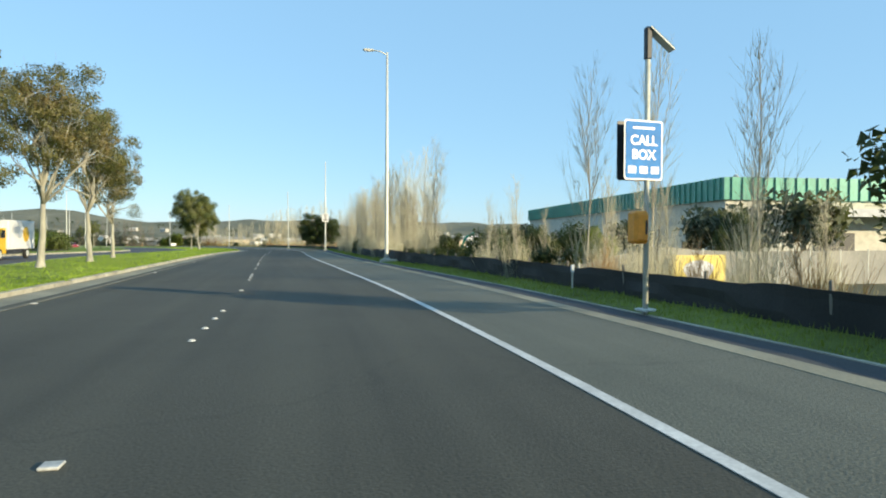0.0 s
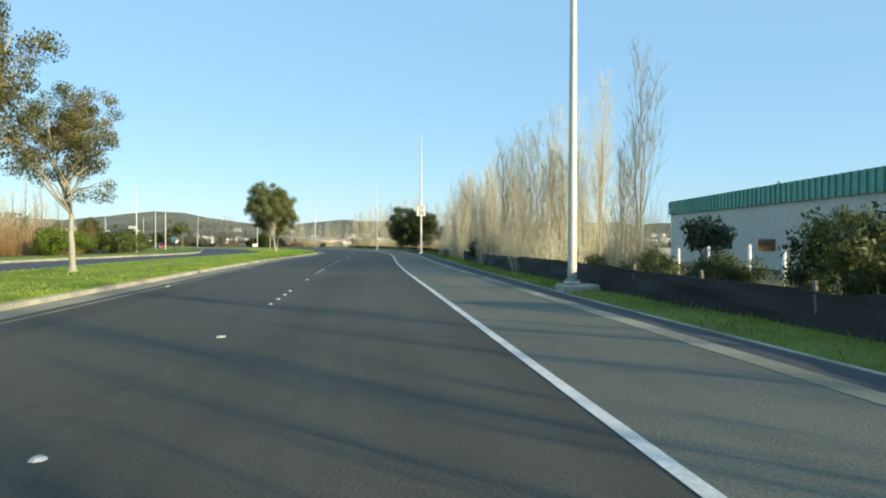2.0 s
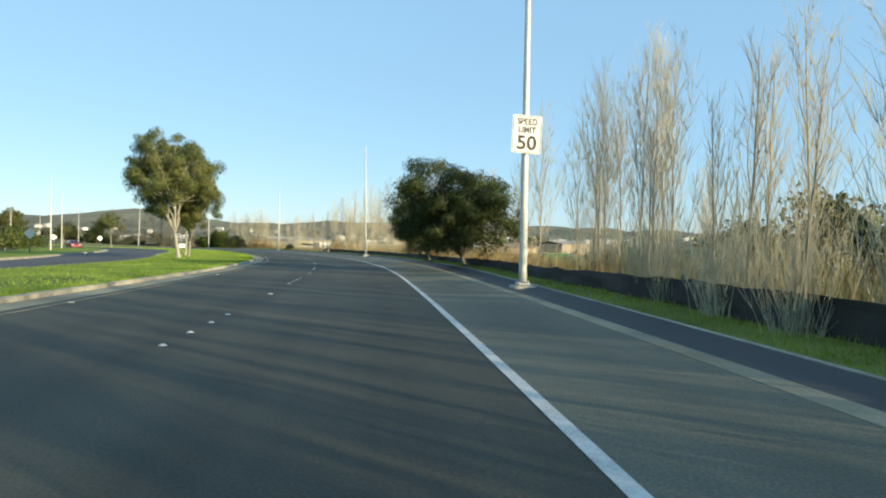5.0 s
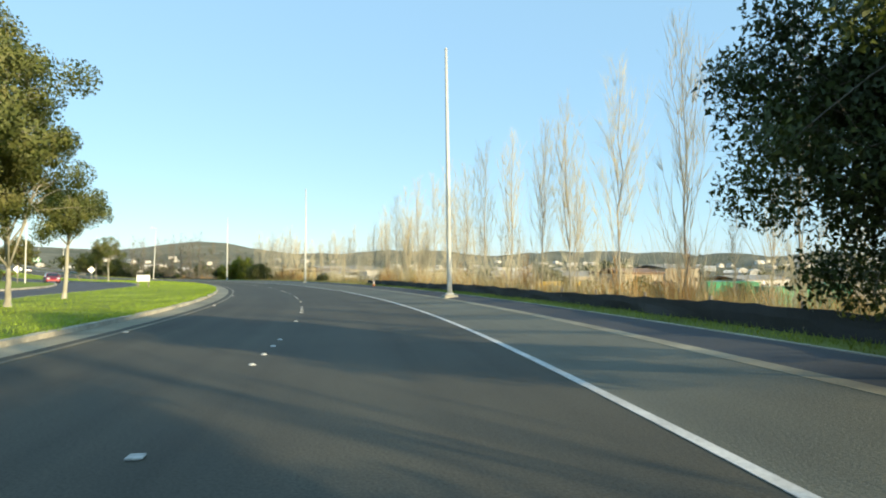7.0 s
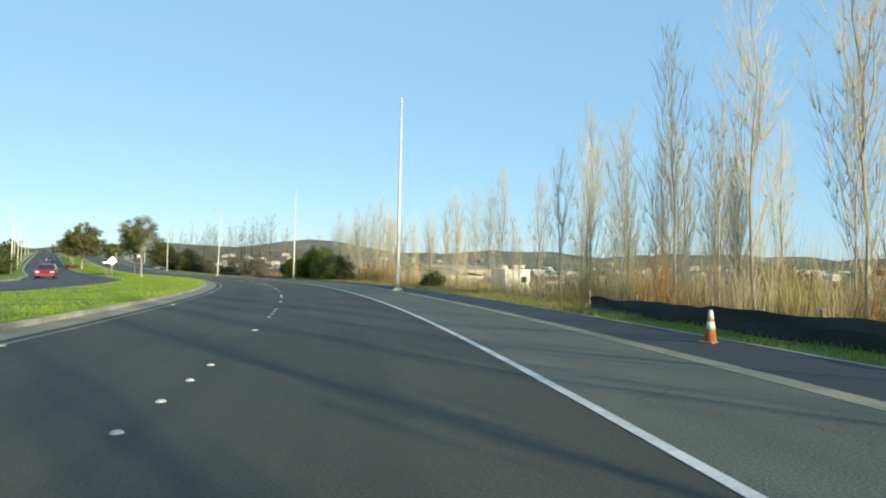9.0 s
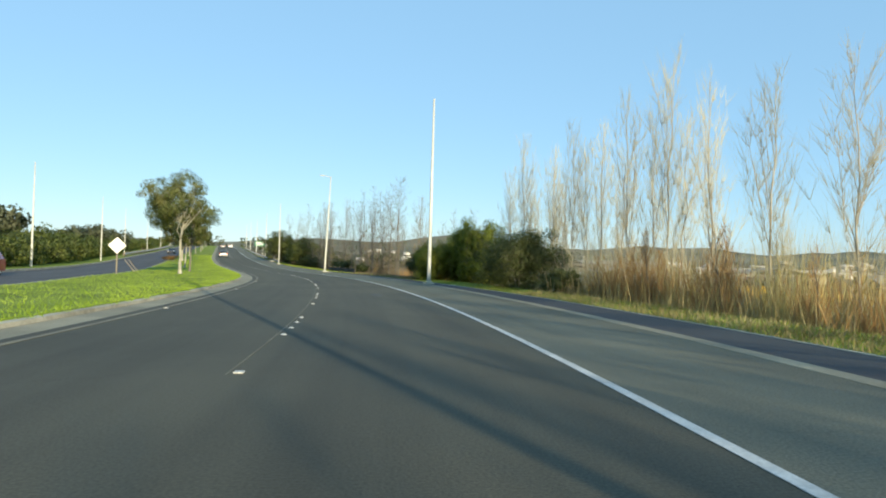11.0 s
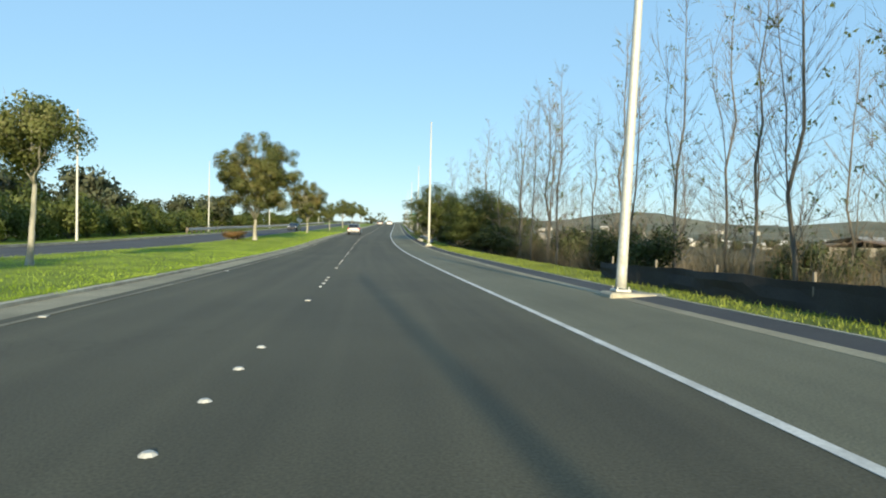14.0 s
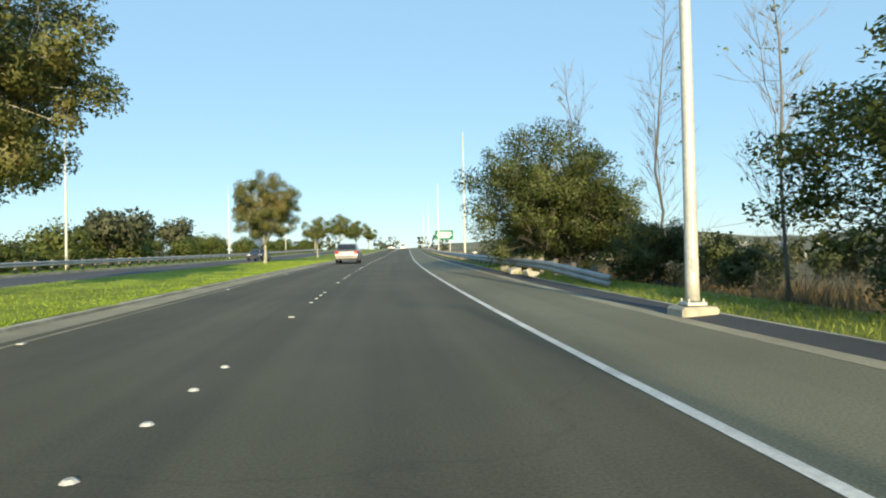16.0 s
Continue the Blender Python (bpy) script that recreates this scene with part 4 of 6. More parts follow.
while s < 214:
    if R.random() < (0.35 if s < 130 else 0.85):
        spots[R.choice((1, 3))].append(planted(s + 1.4, R.uniform(9.0, 16.0), R.uniform(0.6, 0.9) if s < 130 else R.uniform(0.55, 0.82), R.uniform(0, 360)))
    s += R.uniform(2.3, 3.3) if s < 140 else R.uniform(1.5, 2.6)
for k in range(14):
    spots[R.choice((1, 3))].append(planted(R.uniform(139, 152), R.uniform(7.5, 13.0), R.uniform(0.8, 1.05), R.uniform(0, 360)))
for k, t in enumerate(tall):
    settle(t, spots[k])
for k, t in enumerate(pale):
    settle(t, spots_pale[k])

willow = bare_tree("willow_shrub", "rust-coloured leafless willow shoots behind the verge", 141, 1.9, M_GREY_BARK, M_WILLOW, 1.2, 70, group="willow shoots", shoot_len=(0.7, 2.0))
spots = [planted(s, u, sc, R.uniform(0, 360)) for s, u, sc in ((184.2, 6.8, 1.0), (186.0, 7.6, 1.1), (187.2, 6.4, 0.9), (189.0, 8.2, 1.1), (182.0, 8.0, 1.0), (183.2, 6.2, 1.25), (185.2, 6.6, 1.3), (186.6, 7.2, 1.25), (181.4, 6.8, 1.3), (180.0, 6.4, 1.2), (222, 7.4, 0.7), (227, 8.4, 0.8), (234, 7.6, 0.7), (240, 8.0, 0.8))]
spots += [planted(s, u, sc, 50 * s) for s, u, sc in ((7.4, 4.6, 0.65), (9.9, 4.6, 0.6), (13.2, 4.6, 0.6))]
for s in (76, 84, 92, 101, 106, 111, 118, 124, 129, 137, 141, 145, 148, 174, 175, 176, 178, 170, 175, 179):
    spots.append(planted(s + R.uniform(-1, 1), R.uniform(5.2, 9.5), R.uniform(0.7, 1.15), R.uniform(0, 360)))
settle(willow, spots)

GREY = (9.6, 8.8, 10.2, 7.8)
grey = [bare_tree("plane_tree", "leafless grey tree with a few dark leaves still at the tips", 151 + k, h, M_GREY_BARK, M_GREY_TWIG, 1.0, 0, 16, "bare trees past the bend", 1.7, M_HEDGE, 0.95, rise=(0.2, 1.8), reach=0.5, twigs=0.9, wander=0.05, leaders=1) for k, h in enumerate(GREY)]
spots = [[] for _ in grey]
for k, s in enumerate((217.9, 220.2, 222.9, 225.4, 226.3, 228.4, 229.4, 231.3, 232.4, 233.9, 234.8, 236.2, 238.0, 239.7, 241.8, 243.9, 246.4, 249.0, 251.7, 255.0, 258.1, 259.0, 260.0, 263.5, 266.0, 269.6, 275.0, 281.5, 288.0, 296.0)):
    high = 8.8 + 1.2 * math.sin(2.7 * k) + (0.8 if s > 256 else 0.0)
    high *= 0.82 if s < 224 else 1.0
    spots[k * 3 % 4].append(planted(s, 7.1 + 0.4 * math.sin(1.9 * k), high / GREY[k * 3 % 4], 83 * k))
for k in range(22):
    s = 219 + 2.9 * k
    spots[k % 4].append(planted(s, 10.5 + 5.5 * math.sin(2.3 * k) ** 2, 0.72 + 0.14 * math.sin(1.7 * k), 57 * k))
for k, t in enumerate(grey):
    settle(t, spots[k])

# growth beyond the oncoming lanes
hedge = leafy_tree("hedge_shrub", "dense dark green hedge shrub beyond the oncoming lanes", 171, 2.6, 2.7, -0.4, 34, 3000, 0.135, M_HEDGE, M_GREY_BARK, 0.08, (0, 0), 0.85, 0.0, (0.6, 1.0), group="hedge beyond the oncoming lanes", category="shrub", stems=1, fine_wood=0)
spots = []
s = 182.0
while s < 470:
    spots.append(planted(s, R.uniform(-31.5, -28.0), R.uniform(0.7, 1.3), R.uniform(0, 360), 0.0, R.uniform(0.7, 1.3)))
    s += R.uniform(3.6, 6.5)
for s, u, sc in ((112, -33, 1.0), (118, -35, 1.0), (125, -34, 1.1), (133, -36, 1.3), (150, -34, 1.2), (160, -33, 1.1), (168, -32, 1.0), (142, -38, 1.3)):
    spots.append(planted(s, u, sc, R.uniform(0, 360)))
for k in range(34):
    s = 226 + 2.7 * k
    spots.append(planted(s, -27.4 - 0.8 * math.sin(2.4 * k), 0.95 + 0.2 * math.sin(1.3 * k), 77 * k, -0.1, float(np.interp(s, (226, 262, 290, 318), (1.0, 1.3, 1.15, 0.7)))))
settle(hedge, spots)
thicket = bare_tree("thicket_tree", "leafless brown thicket tree beyond the oncoming lanes", 181, 6.5, M_GREY_BARK, M_TWIG, 1.1, 46, group="thicket beyond the oncoming lanes", dense=1.3)
settle(thicket, [planted(84 + k * 1.4, -38 - 0.1 * k - R.uniform(0, 11), R.uniform(0.8, 1.35), R.uniform(0, 360)) for k in range(30)])
far_tree = leafy_tree("far_tree", "distant rounded broadleaf tree", 191, 8.0, 4.2, 0.8, 22, 1500, 0.42, M_FAR_TREE, M_GREY_BARK, 0.2, (0, 0), 0.85, 0.0, (1.0, 1.8), group="distant trees", fine_wood=0)
spots = []
for k in range(46):
    spots.append(planted(R.uniform(120, 520), R.uniform(-120, -42), R.uniform(0.6, 1.15), R.uniform(0, 360)))
for k in range(40):
    spots.append(planted(R.uniform(90, 520), R.uniform(45, 230), R.uniform(0.5, 1.0), R.uniform(0, 360)))
for k in range(70):
    spots.append(planted(R.uniform(205, 420), R.uniform(26, 170), R.uniform(0.35, 0.8), R.uniform(0, 360)))
for x, y, sc in ((-16, 398, 1.7), (-8, 404, 2.0), (2, 408, 1.6), (-26, 402, 1.4)):
    z = float(land_height(np.array([float(x)]), np.array([float(y)]))[0])
    spots.append(pose(x, y, z, 0, 0, 40 * sc) @ Matrix.Scale(sc, 4))
for s, u, sc in ((62, 22, 0.55), (34, 24, 0.6), (41, 22, 0.5), (29, 26, 0.7), (37, 28, 0.6), (330, -29, 0.8), (345, -33, 0.9), (300, -31, 0.75)):
    spots.append(planted(s, u, sc, R.uniform(0, 360)))
for k in range(20):
    spots.append(planted(222 + 6.2 * k, -60 - 7 * math.sin(2.2 * k), 1.25 + 0.25 * math.sin(1.7 * k), 71 * k, None, 1.0 + 0.15 * math.sin(3.1 * k)))
settle(far_tree, spots)


# ---- grass and weeds ----
def blades(name, label, mat, count, s_range, u_of, z_of, height, width, seed, lean=0.35, kind="stuff"):
    rng = np.random.default_rng(seed)
    s = rng.uniform(*s_range, count)
    u, q = u_of(s, rng)
    p = along(s, u, 0.0)
    p[:, 2] = z_of(s, u, q, p)
    h = height[0] + (height[1] - height[0]) * rng.random(count) ** 1.5
    az = rng.uniform(0, 2 * math.pi, count)
    side = np.stack([np.cos(az), np.sin(az), 0 * az], -1) * (width * rng.uniform(0.6, 1.4, count))[:, None]
    tip = p + np.stack([lean * h * rng.normal(size=count), lean * h * rng.normal(size=count), h], -1)
    v = np.stack([p - side, p + side, tip], 1).reshape(-1, 3)
    me = mesh_from(name, v, np.arange(3 * count).reshape(-1, 3), mat)
    return tagged(new(name, me), label, "grass", "", kind)


def verge_u(s, rng):
    q = rng.random(len(s))
    return EDGE(s) + 0.05 + WIDER(s) + 1.4 * q, q


def on_verge(s, u, q, p):
    return p[:, 2] + EDGE_Z(s) + 0.06 * q - 0.01


def median_u(s, rng):
    q = rng.random(len(s)) ** 1.6
    return -7.82 - q * (-7.9 - NEAR_EDGE(s)), q


blades("verge_grass", "green grass blades along the verge", M_VERGE_BLADE, 90000, (0, 300), verge_u, on_verge, (0.03, 0.12), 0.010, 5)
blades("median_grass", "bright green grass blades on the median", M_BLADE, 130000, (5, 330), median_u, lambda s, u, q, p: p[:, 2] + KERB_Z(s) + 0.02 - (KERB_Z(s) - 0.04) * q - 0.01, (0.03, 0.09), 0.012, 6)


def kerb_u(s, rng):
    """Grass creeping unevenly over the median kerb."""
    q = rng.random(len(s))
    over = 0.5 + 0.5 * np.sin(s * 0.83) * np.sin(s * 2.1 + 1.0) + 0.3 * np.sin(s * 5.3)
    return -7.84 + q ** 2 * 0.24 * np.clip(over, 0, 1), q


blades("kerb_grass", "ragged grass hanging over the median kerb", M_BLADE, 60000, (5, 330), kerb_u, lambda s, u, q, p: p[:, 2] + KERB_Z(s) - 0.01, (0.02, 0.075), 0.011, 19, 0.7)


def wild_u(lo, hi):
    def f(s, rng):
        q = rng.random(len(s))
        return lo + (hi - lo) * q, q
    return f


def clumped_u(lo, hi):
    def f(s, rng):
        q = rng.random(len(s))
        s += 0.8 * np.sin(s * 1.9) + 1.6 * np.sin(s * 0.61 + 1.0)
        return lo + (hi - lo) * (0.5 + 0.5 * np.sin(6 * q + s * 0.4)) * q ** 0.3, q
    return f


def on_land(s, u, q, p):
    return land_height(p[:, 0], p[:, 1]) - 0.03


blades("dry_weeds", "tall straw-coloured weeds behind the silt fence", M_WEED, 46000, (58, 190), wild_u(4.6, 13.0), on_land, (0.3, 1.45), 0.012, 8, 0.2)
blades("rusty_scrub", "rusty brown scrub under the poplars", M_REED, 5000, (190, 216), wild_u(7.5, 24.0), on_land, (0.2, 1.0), 0.012, 9, 0.5)
blades("rusty_scrub", "rusty brown scrub under the bare trees", M_REED, 16000, (227, 300), wild_u(9.8, 24.0), on_land, (0.2, 1.0), 0.012, 23, 0.5)
blades("straw_grass", "pale dry grass by the first poplars", M_WEED, 12000, (-5, 72), wild_u(4.6, 9.0), on_land, (0.15, 0.7), 0.014, 10, 0.25)
blades("straw_brush", "hazy straw-coloured brush under the poplars", M_STRAW, 7000, (139, 150), clumped_u(6.6, 17.0), on_land, (0.5, 2.9), 0.008, 11, 0.16)
blades("rusty_scrub", "rusty brown scrub behind the silt fence", M_REED, 22000, (62, 150), wild_u(5.0, 16.0), on_land, (0.3, 1.7), 0.012, 21, 0.35)
blades("straw_brush", "hazy straw-coloured brush past the site trailer", M_STRAW, 9000, (171, 190), clumped_u(6.6, 17.0), on_land, (0.5, 2.9), 0.008, 16, 0.16)
blades("straw_brush", "hazy straw-coloured brush behind the site trailer", M_STRAW, 12000, (148, 178), wild_u(15.0, 24.0), on_land, (0.5, 2.9), 0.008, 17, 0.16)
blades("straw_brush", "hazy straw-coloured brush behind the first poplars", M_STRAW, 10000, (44, 72), wild_u(4.6, 10.0), on_land, (0.4, 1.8), 0.008, 12, 0.14)

blades("brown_brush", "grey-brown leafless brush below the bare trees", M_BRUSH, 24000, (227.5, 268), clumped_u(6.8, 24.0), on_land, (0.4, 2.4), 0.008, 13, 0.3)
blades("brown_brush", "grey-brown leafless brush behind the parked plough", M_BRUSH, 16000, (210, 234), clumped_u(12.6, 26.0), on_land, (0.6, 2.3), 0.010, 24, 0.3)
blades("brown_brush", "low brown brush between the bare trees", M_BRUSH, 7000, (211, 231), clumped_u(7.0, 9.4), on_land, (0.2, 0.85), 0.009, 25, 0.4)
blades("brown_brush", "low grey-brown brush below the last bare trees", M_BRUSH, 12000, (266, 304), clumped_u(7.2, 24.0), on_land, (0.3, 1.6), 0.008, 22, 0.4)
blades("rusty_thicket", "tall rust-brown brush beyond the oncoming lanes", M_REED, 26000, (78, 128), wild_u(-52.0, -38.0), on_land, (0.8, 4.6), 0.014, 20, 0.16)
blades("verge_litter", "dull dry grass and litter on the verge past the bend", M_BRUSH, 9000, (207, 228), verge_u, on_verge, (0.04, 0.2), 0.010, 14, 0.5)
blades("verge_litter", "dull dry grass on the verge of the bend", M_WEED, 16000, (139, 188), verge_u, on_verge, (0.04, 0.16), 0.010, 18, 0.5)


# ---- street lamps ----
def street_lamp(height, armed, label, pad=(0.0, 0.0, 0.56, 0.56)):
    t = thing("street_lamp", label, "street lamp", "street lamps")
    pole = Geo().tube([(0, 0, 0.12), (0, 0, 0.4), (0, 0, height * 0.5), (0, 0, height)], [0.105, 0.1, 0.078, 0.052], 12)
    part("pole", pole, M_STEEL, t, smooth=True)
    part("concrete_pad", Geo().box((pad[0], pad[1], -0.15), (pad[2], pad[3], 0.38), None, 0.04), M_KERB, t)
    part("base_plate", Geo().box((0, 0, 0.075), (0.3, 0.3, 0.05), None, 0.01), M_STEEL, t)
    bolt = Geo().tube([(0, 0, 0.09), (0, 0, 0.15)], [0.016, 0.016], 6).mesh("bolt", M_STEEL)
    for x in (-0.11, 0.11):
        for y in (-0.11, 0.11):
            part("bolt", bolt, M_STEEL, t, at=pose(x, y, 0))
    if armed:
        arm = Geo().tube([(0, 0, height - 0.12), (-0.35, 0, height + 0.02), (-0.75, 0, height + 0.05)], [0.035, 0.03, 0.028], 8)
        part("arm", arm, M_STEEL, t, smooth=True)
        head = Geo().box((-0.95, 0, height + 0.05), (0.55, 0.2, 0.09), None, 0.035)
        lamp = part("lamp_head", head, M_SIGN_STEEL, t)
        part("lens", Geo().box((-1.0, 0, height + 0.0), (0.34, 0.15, 0.04), None, 0.015), M_LENS, lamp)
    else:
        part("pole_cap", Geo().tube([(0, 0, height - 0.02), (0, 0, height + 0.05)], [0.06, 0.045], 10), M_SIGN_STEEL, t)
    part("hand_hole_cover", Geo().box((0, -0.098, 0.65), (0.09, 0.012, 0.2), None, 0.004), M_SIGN_STEEL, t)
    return t


settle(street_lamp(10.5, True, "pale galvanised street lamp with a short arm on a concrete pad", (0.32, 0.0, 1.25, 0.6)), [stand(32.0, 2.97, 0.18), stand(236.6, 2.2, 0.12) @ pose(0, 0, 0, 0, 2.0, 0)])
settle(street_lamp(10.0, False, "pale galvanised lamp pole on a square concrete pad"), [stand(s, u, 0.18) for s, u in ((72.75, 2.47), (160.4, 2.36), (276.4, 2.52), (317, 3.9), (357, 3.9), (397, 3.9), (437, 3.9))]
       + [stand(199.7, 2.52, 0.16), stand(115.95, 2.28, 0.25) @ pose(0, 0, 0, 0, -1.0, 0)] + [stand(s, u, -0.3, 180) for s, u in ((125, -32.4), (159, -28.0), (194, -24.8), (235.5, -25.2), (274.8, -23.9), (314, -24.9), (354, -24.6), (394, -24.6), (434, -24.6))])


# ---- signs ----
def lettering(text, size, mat, parent, x, z, y, name="lettering", wide=1.0):
    cu = bpy.data.curves.new(name, "FONT")
    cu.body, cu.size, cu.align_x, cu.align_y, cu.extrude, cu.offset = text, size, "CENTER", "CENTER", 0.002, size * 0.022
    ob = bpy.data.objects.new(name, cu)
    scene.collection.objects.link(ob)
    bpy.context.view_layer.update()
    me = bpy.data.meshes.new_from_object(ob.evaluated_get(bpy.context.evaluated_depsgraph_get()))
    bpy.data.objects.remove(ob)
    me.materials.clear()
    me.materials.append(mat)
    return part(name, me, mat, parent, at=pose(x, y, z, 90, 0, 0) @ Matrix.Diagonal((wide, 1, 1, 1)))


def plate(w, h, r=0.05, thick=0.004):
    """An upright plate with rounded corners, face to -y."""
    pts = []
    for cx, cz, a0 in ((w / 2 - r, h / 2 - r, 0), (-w / 2 + r, h / 2 - r, 90), (-w / 2 + r, -h / 2 + r, 180), (w / 2 - r, -h / 2 + r, 270)):
        pts += [(cx + r * math.cos(radians(a0 + k * 30)), cz + r * math.sin(radians(a0 + k * 30))) for k in range(4)]
    return Geo().prism(pts, -thick / 2, thick / 2)


def frame_border(w, h, t, r):
    """A thin border line lying on a plate."""
    g = Geo()
    for x, z, a, b in ((0, h / 2 - t / 2, w - 2 * r, t), (0, -h / 2 + t / 2, w - 2 * r, t), (w / 2 - t / 2, 0, t, h - 2 * r), (-w / 2 + t / 2, 0, t, h - 2 * r)):
        g.box((x, 0, z), (a, 0.003, b))
    return g


def speed_sign():
    t = thing("speed_limit_sign", "white speed limit sign with black print on a lamp post", "traffic sign", at=stand(72.75, 2.47, 3.88) @ pose(0, -0.13, 0, 0, 2.0, 4))
    face = part("sign_plate", plate(0.75, 0.92, 0.05), M_SIGN_WHITE, t)
    part("border", frame_border(0.71, 0.88, 0.012, 0.05), M_BLACK, face, at=pose(0, -0.004, 0))
    lettering("SPEED", 0.2, M_BLACK, face, 0, 0.30, -0.004, wide=0.95)
    lettering("LIMIT", 0.2, M_BLACK, face, 0, 0.10, -0.004, wide=0.95)
    lettering("50", 0.46, M_BLACK, face, 0, -0.22, -0.004, wide=1.1)
    for z in (0.3, -0.3):
        part("bracket", Geo().box((0, 0.03, z), (0.2, 0.05, 0.03), None, 0.005), M_STEEL, t)


speed_sign()


def call_box():
    t = thing("call_box", "roadside call box with a blue sign, orange box and solar panel", "call box", at=stand(8.4, 2.70, 0.12))
    part("pole", Geo().tube([(0, 0, -0.1), (0, 0, 4.02)], [0.04, 0.036], 10), M_SIGN_STEEL, t, smooth=True)
    part("foot_plate", Geo().box((0, 0, 0.02), (0.22, 0.22, 0.04), None, 0.01), M_STEEL, t)
    sign = part("sign_plate", plate(0.64, 0.84, 0.04, 0.006), M_SIGN_WHITE, t, "white-edged blue call box sign", at=pose(-0.1, -0.075, 2.29, 0, 0, 6))
    part("blue_field", plate(0.60, 0.80, 0.035, 0.004), M_BLUE, sign, at=pose(0, -0.006, 0))
    lettering("CALL", 0.19, M_SIGN_WHITE, sign, 0, 0.13, -0.010)
    lettering("BOX", 0.19, M_SIGN_WHITE, sign, 0, -0.07, -0.010)
    for x, z, w, h in ((-0.19, -0.28, 0.13, 0.1), (0.0, -0.28, 0.13, 0.1), (0.19, -0.28, 0.13, 0.1), (0, 0.31, 0.36, 0.03)):
        part("sign_bar", Geo().box((x, -0.010, z), (w, 0.003, h)), M_SIGN_WHITE, sign)
    part("back_sign", plate(0.64, 0.84, 0.04, 0.006), M_DARK, t, at=pose(-0.13, 0.075, 2.29, 0, 0, 6))
    box = part("telephone_box", Geo().box((-0.14, -0.02, 1.2), (0.22, 0.24, 0.46), None, 0.035), M_ORANGE, t, "bright orange telephone box")
    part("box_door", Geo().box((-0.14, -0.15, 1.2), (0.16, 0.02, 0.36), None, 0.008), M_ORANGE, box)
    part("door_notice", Geo().box((-0.09, -0.163, 1.2), (0.03, 0.004, 0.2)), M_DARK, box)
    part("battery_case", Geo().box((0, 0, 3.82), (0.09, 0.1, 0.46), None, 0.015), M_DARK, t)
    panel = part("solar_panel", Geo().box((0, 0, 0), (0.46, 0.14, 0.03), None, 0.006), M_DARK, t, at=pose(0.2, 0, 3.9, 0, 38, 0))
    part("panel_frame", Geo().box((0, 0, -0.012), (0.49, 0.16, 0.02), None, 0.005), M_STEEL, panel)


call_box()


def diamond_sign():
    t = thing("diamond_sign", "back of a pale diamond road sign on a timber post", "traffic sign", "diamond signs")
    part("post", Geo().box((0, 0.05, 0.9), (0.09, 0.09, 2.2), None, 0.01), M_TIMBER, t)
    part("sign_plate", plate(0.76, 0.76, 0.05), M_SIGN_BACK, t, at=pose(0, 0, 1.88, 0, 45, 0))
    part("bolt", Geo().tube([(0, -0.012, 1.95), (0, 0.0, 1.95)], [0.012, 0.012], 6), M_STEEL, t)
    return t


settle(diamond_sign(), [stand(210.9, -15.25, 0.0), stand(197.0, -25.6, 0.0), stand(330, -15.0, 0.05), stand(131, -27.4, 0.0)])


def board_sign():
    t = thing("board_sign", "small blank white board on two timber legs", "sign", at=stand(147.7, -13.0, 0.08))
    part("board", Geo().box((0, 0, 0.72), (0.98, 0.03, 0.52), None, 0.008), M_SIGN_WHITE, t)
    leg = Geo().box((0, 0.04, 0.35), (0.08, 0.06, 1.1), None, 0.008).mesh("leg", M_TIMBER)
    for x in (-0.38, 0.38):
        part("leg", leg, M_TIMBER, t, at=pose(x, 0, 0))


board_sign()


def highway_sign():
    t = thing("highway_sign", "green highway sign with pale bars on two steel posts", "traffic sign", at=stand(372, 5.6, 0.1))
    board = part("board", plate(3.0, 1.5, 0.1, 0.02), M_GREEN_SIGN, t, at=pose(0, 0, 2.9))
    for z, w in ((0.36, 2.2), (0.0, 2.5), (-0.36, 1.8)):
        part("sign_bar", Geo().box((0, -0.014, z), (w, 0.004, 0.2)), M_SIGN_WHITE, board)
    post = Geo().box((0, 0.07, 1.6), (0.12, 0.1, 4.2), None, 0.01).mesh("post", M_SIGN_STEEL)
    for x in (-1.0, 1.0):
        part("post", post, M_SIGN_STEEL, t, at=pose(x, 0, 0))


highway_sign()


def leaning_stake():
    t = thing("leaning_stake", "pale leaning timber stakes by the median edge", "stake", at=stand(219.5, -15.2, 0.05))
    part("stake", Geo().box((0, 0, 0.5), (0.06, 0.06, 1.3), None, 0.006), M_TIMBER, t, at=pose(0, 0, 0, 0, -38, 0))
    part("stake", Geo().box((0, 0, 0.5), (0.06, 0.06, 1.3), None, 0.006), M_TIMBER, t, at=pose(0.2, 0.3, 0, 0, -36, 10))


leaning_stake()


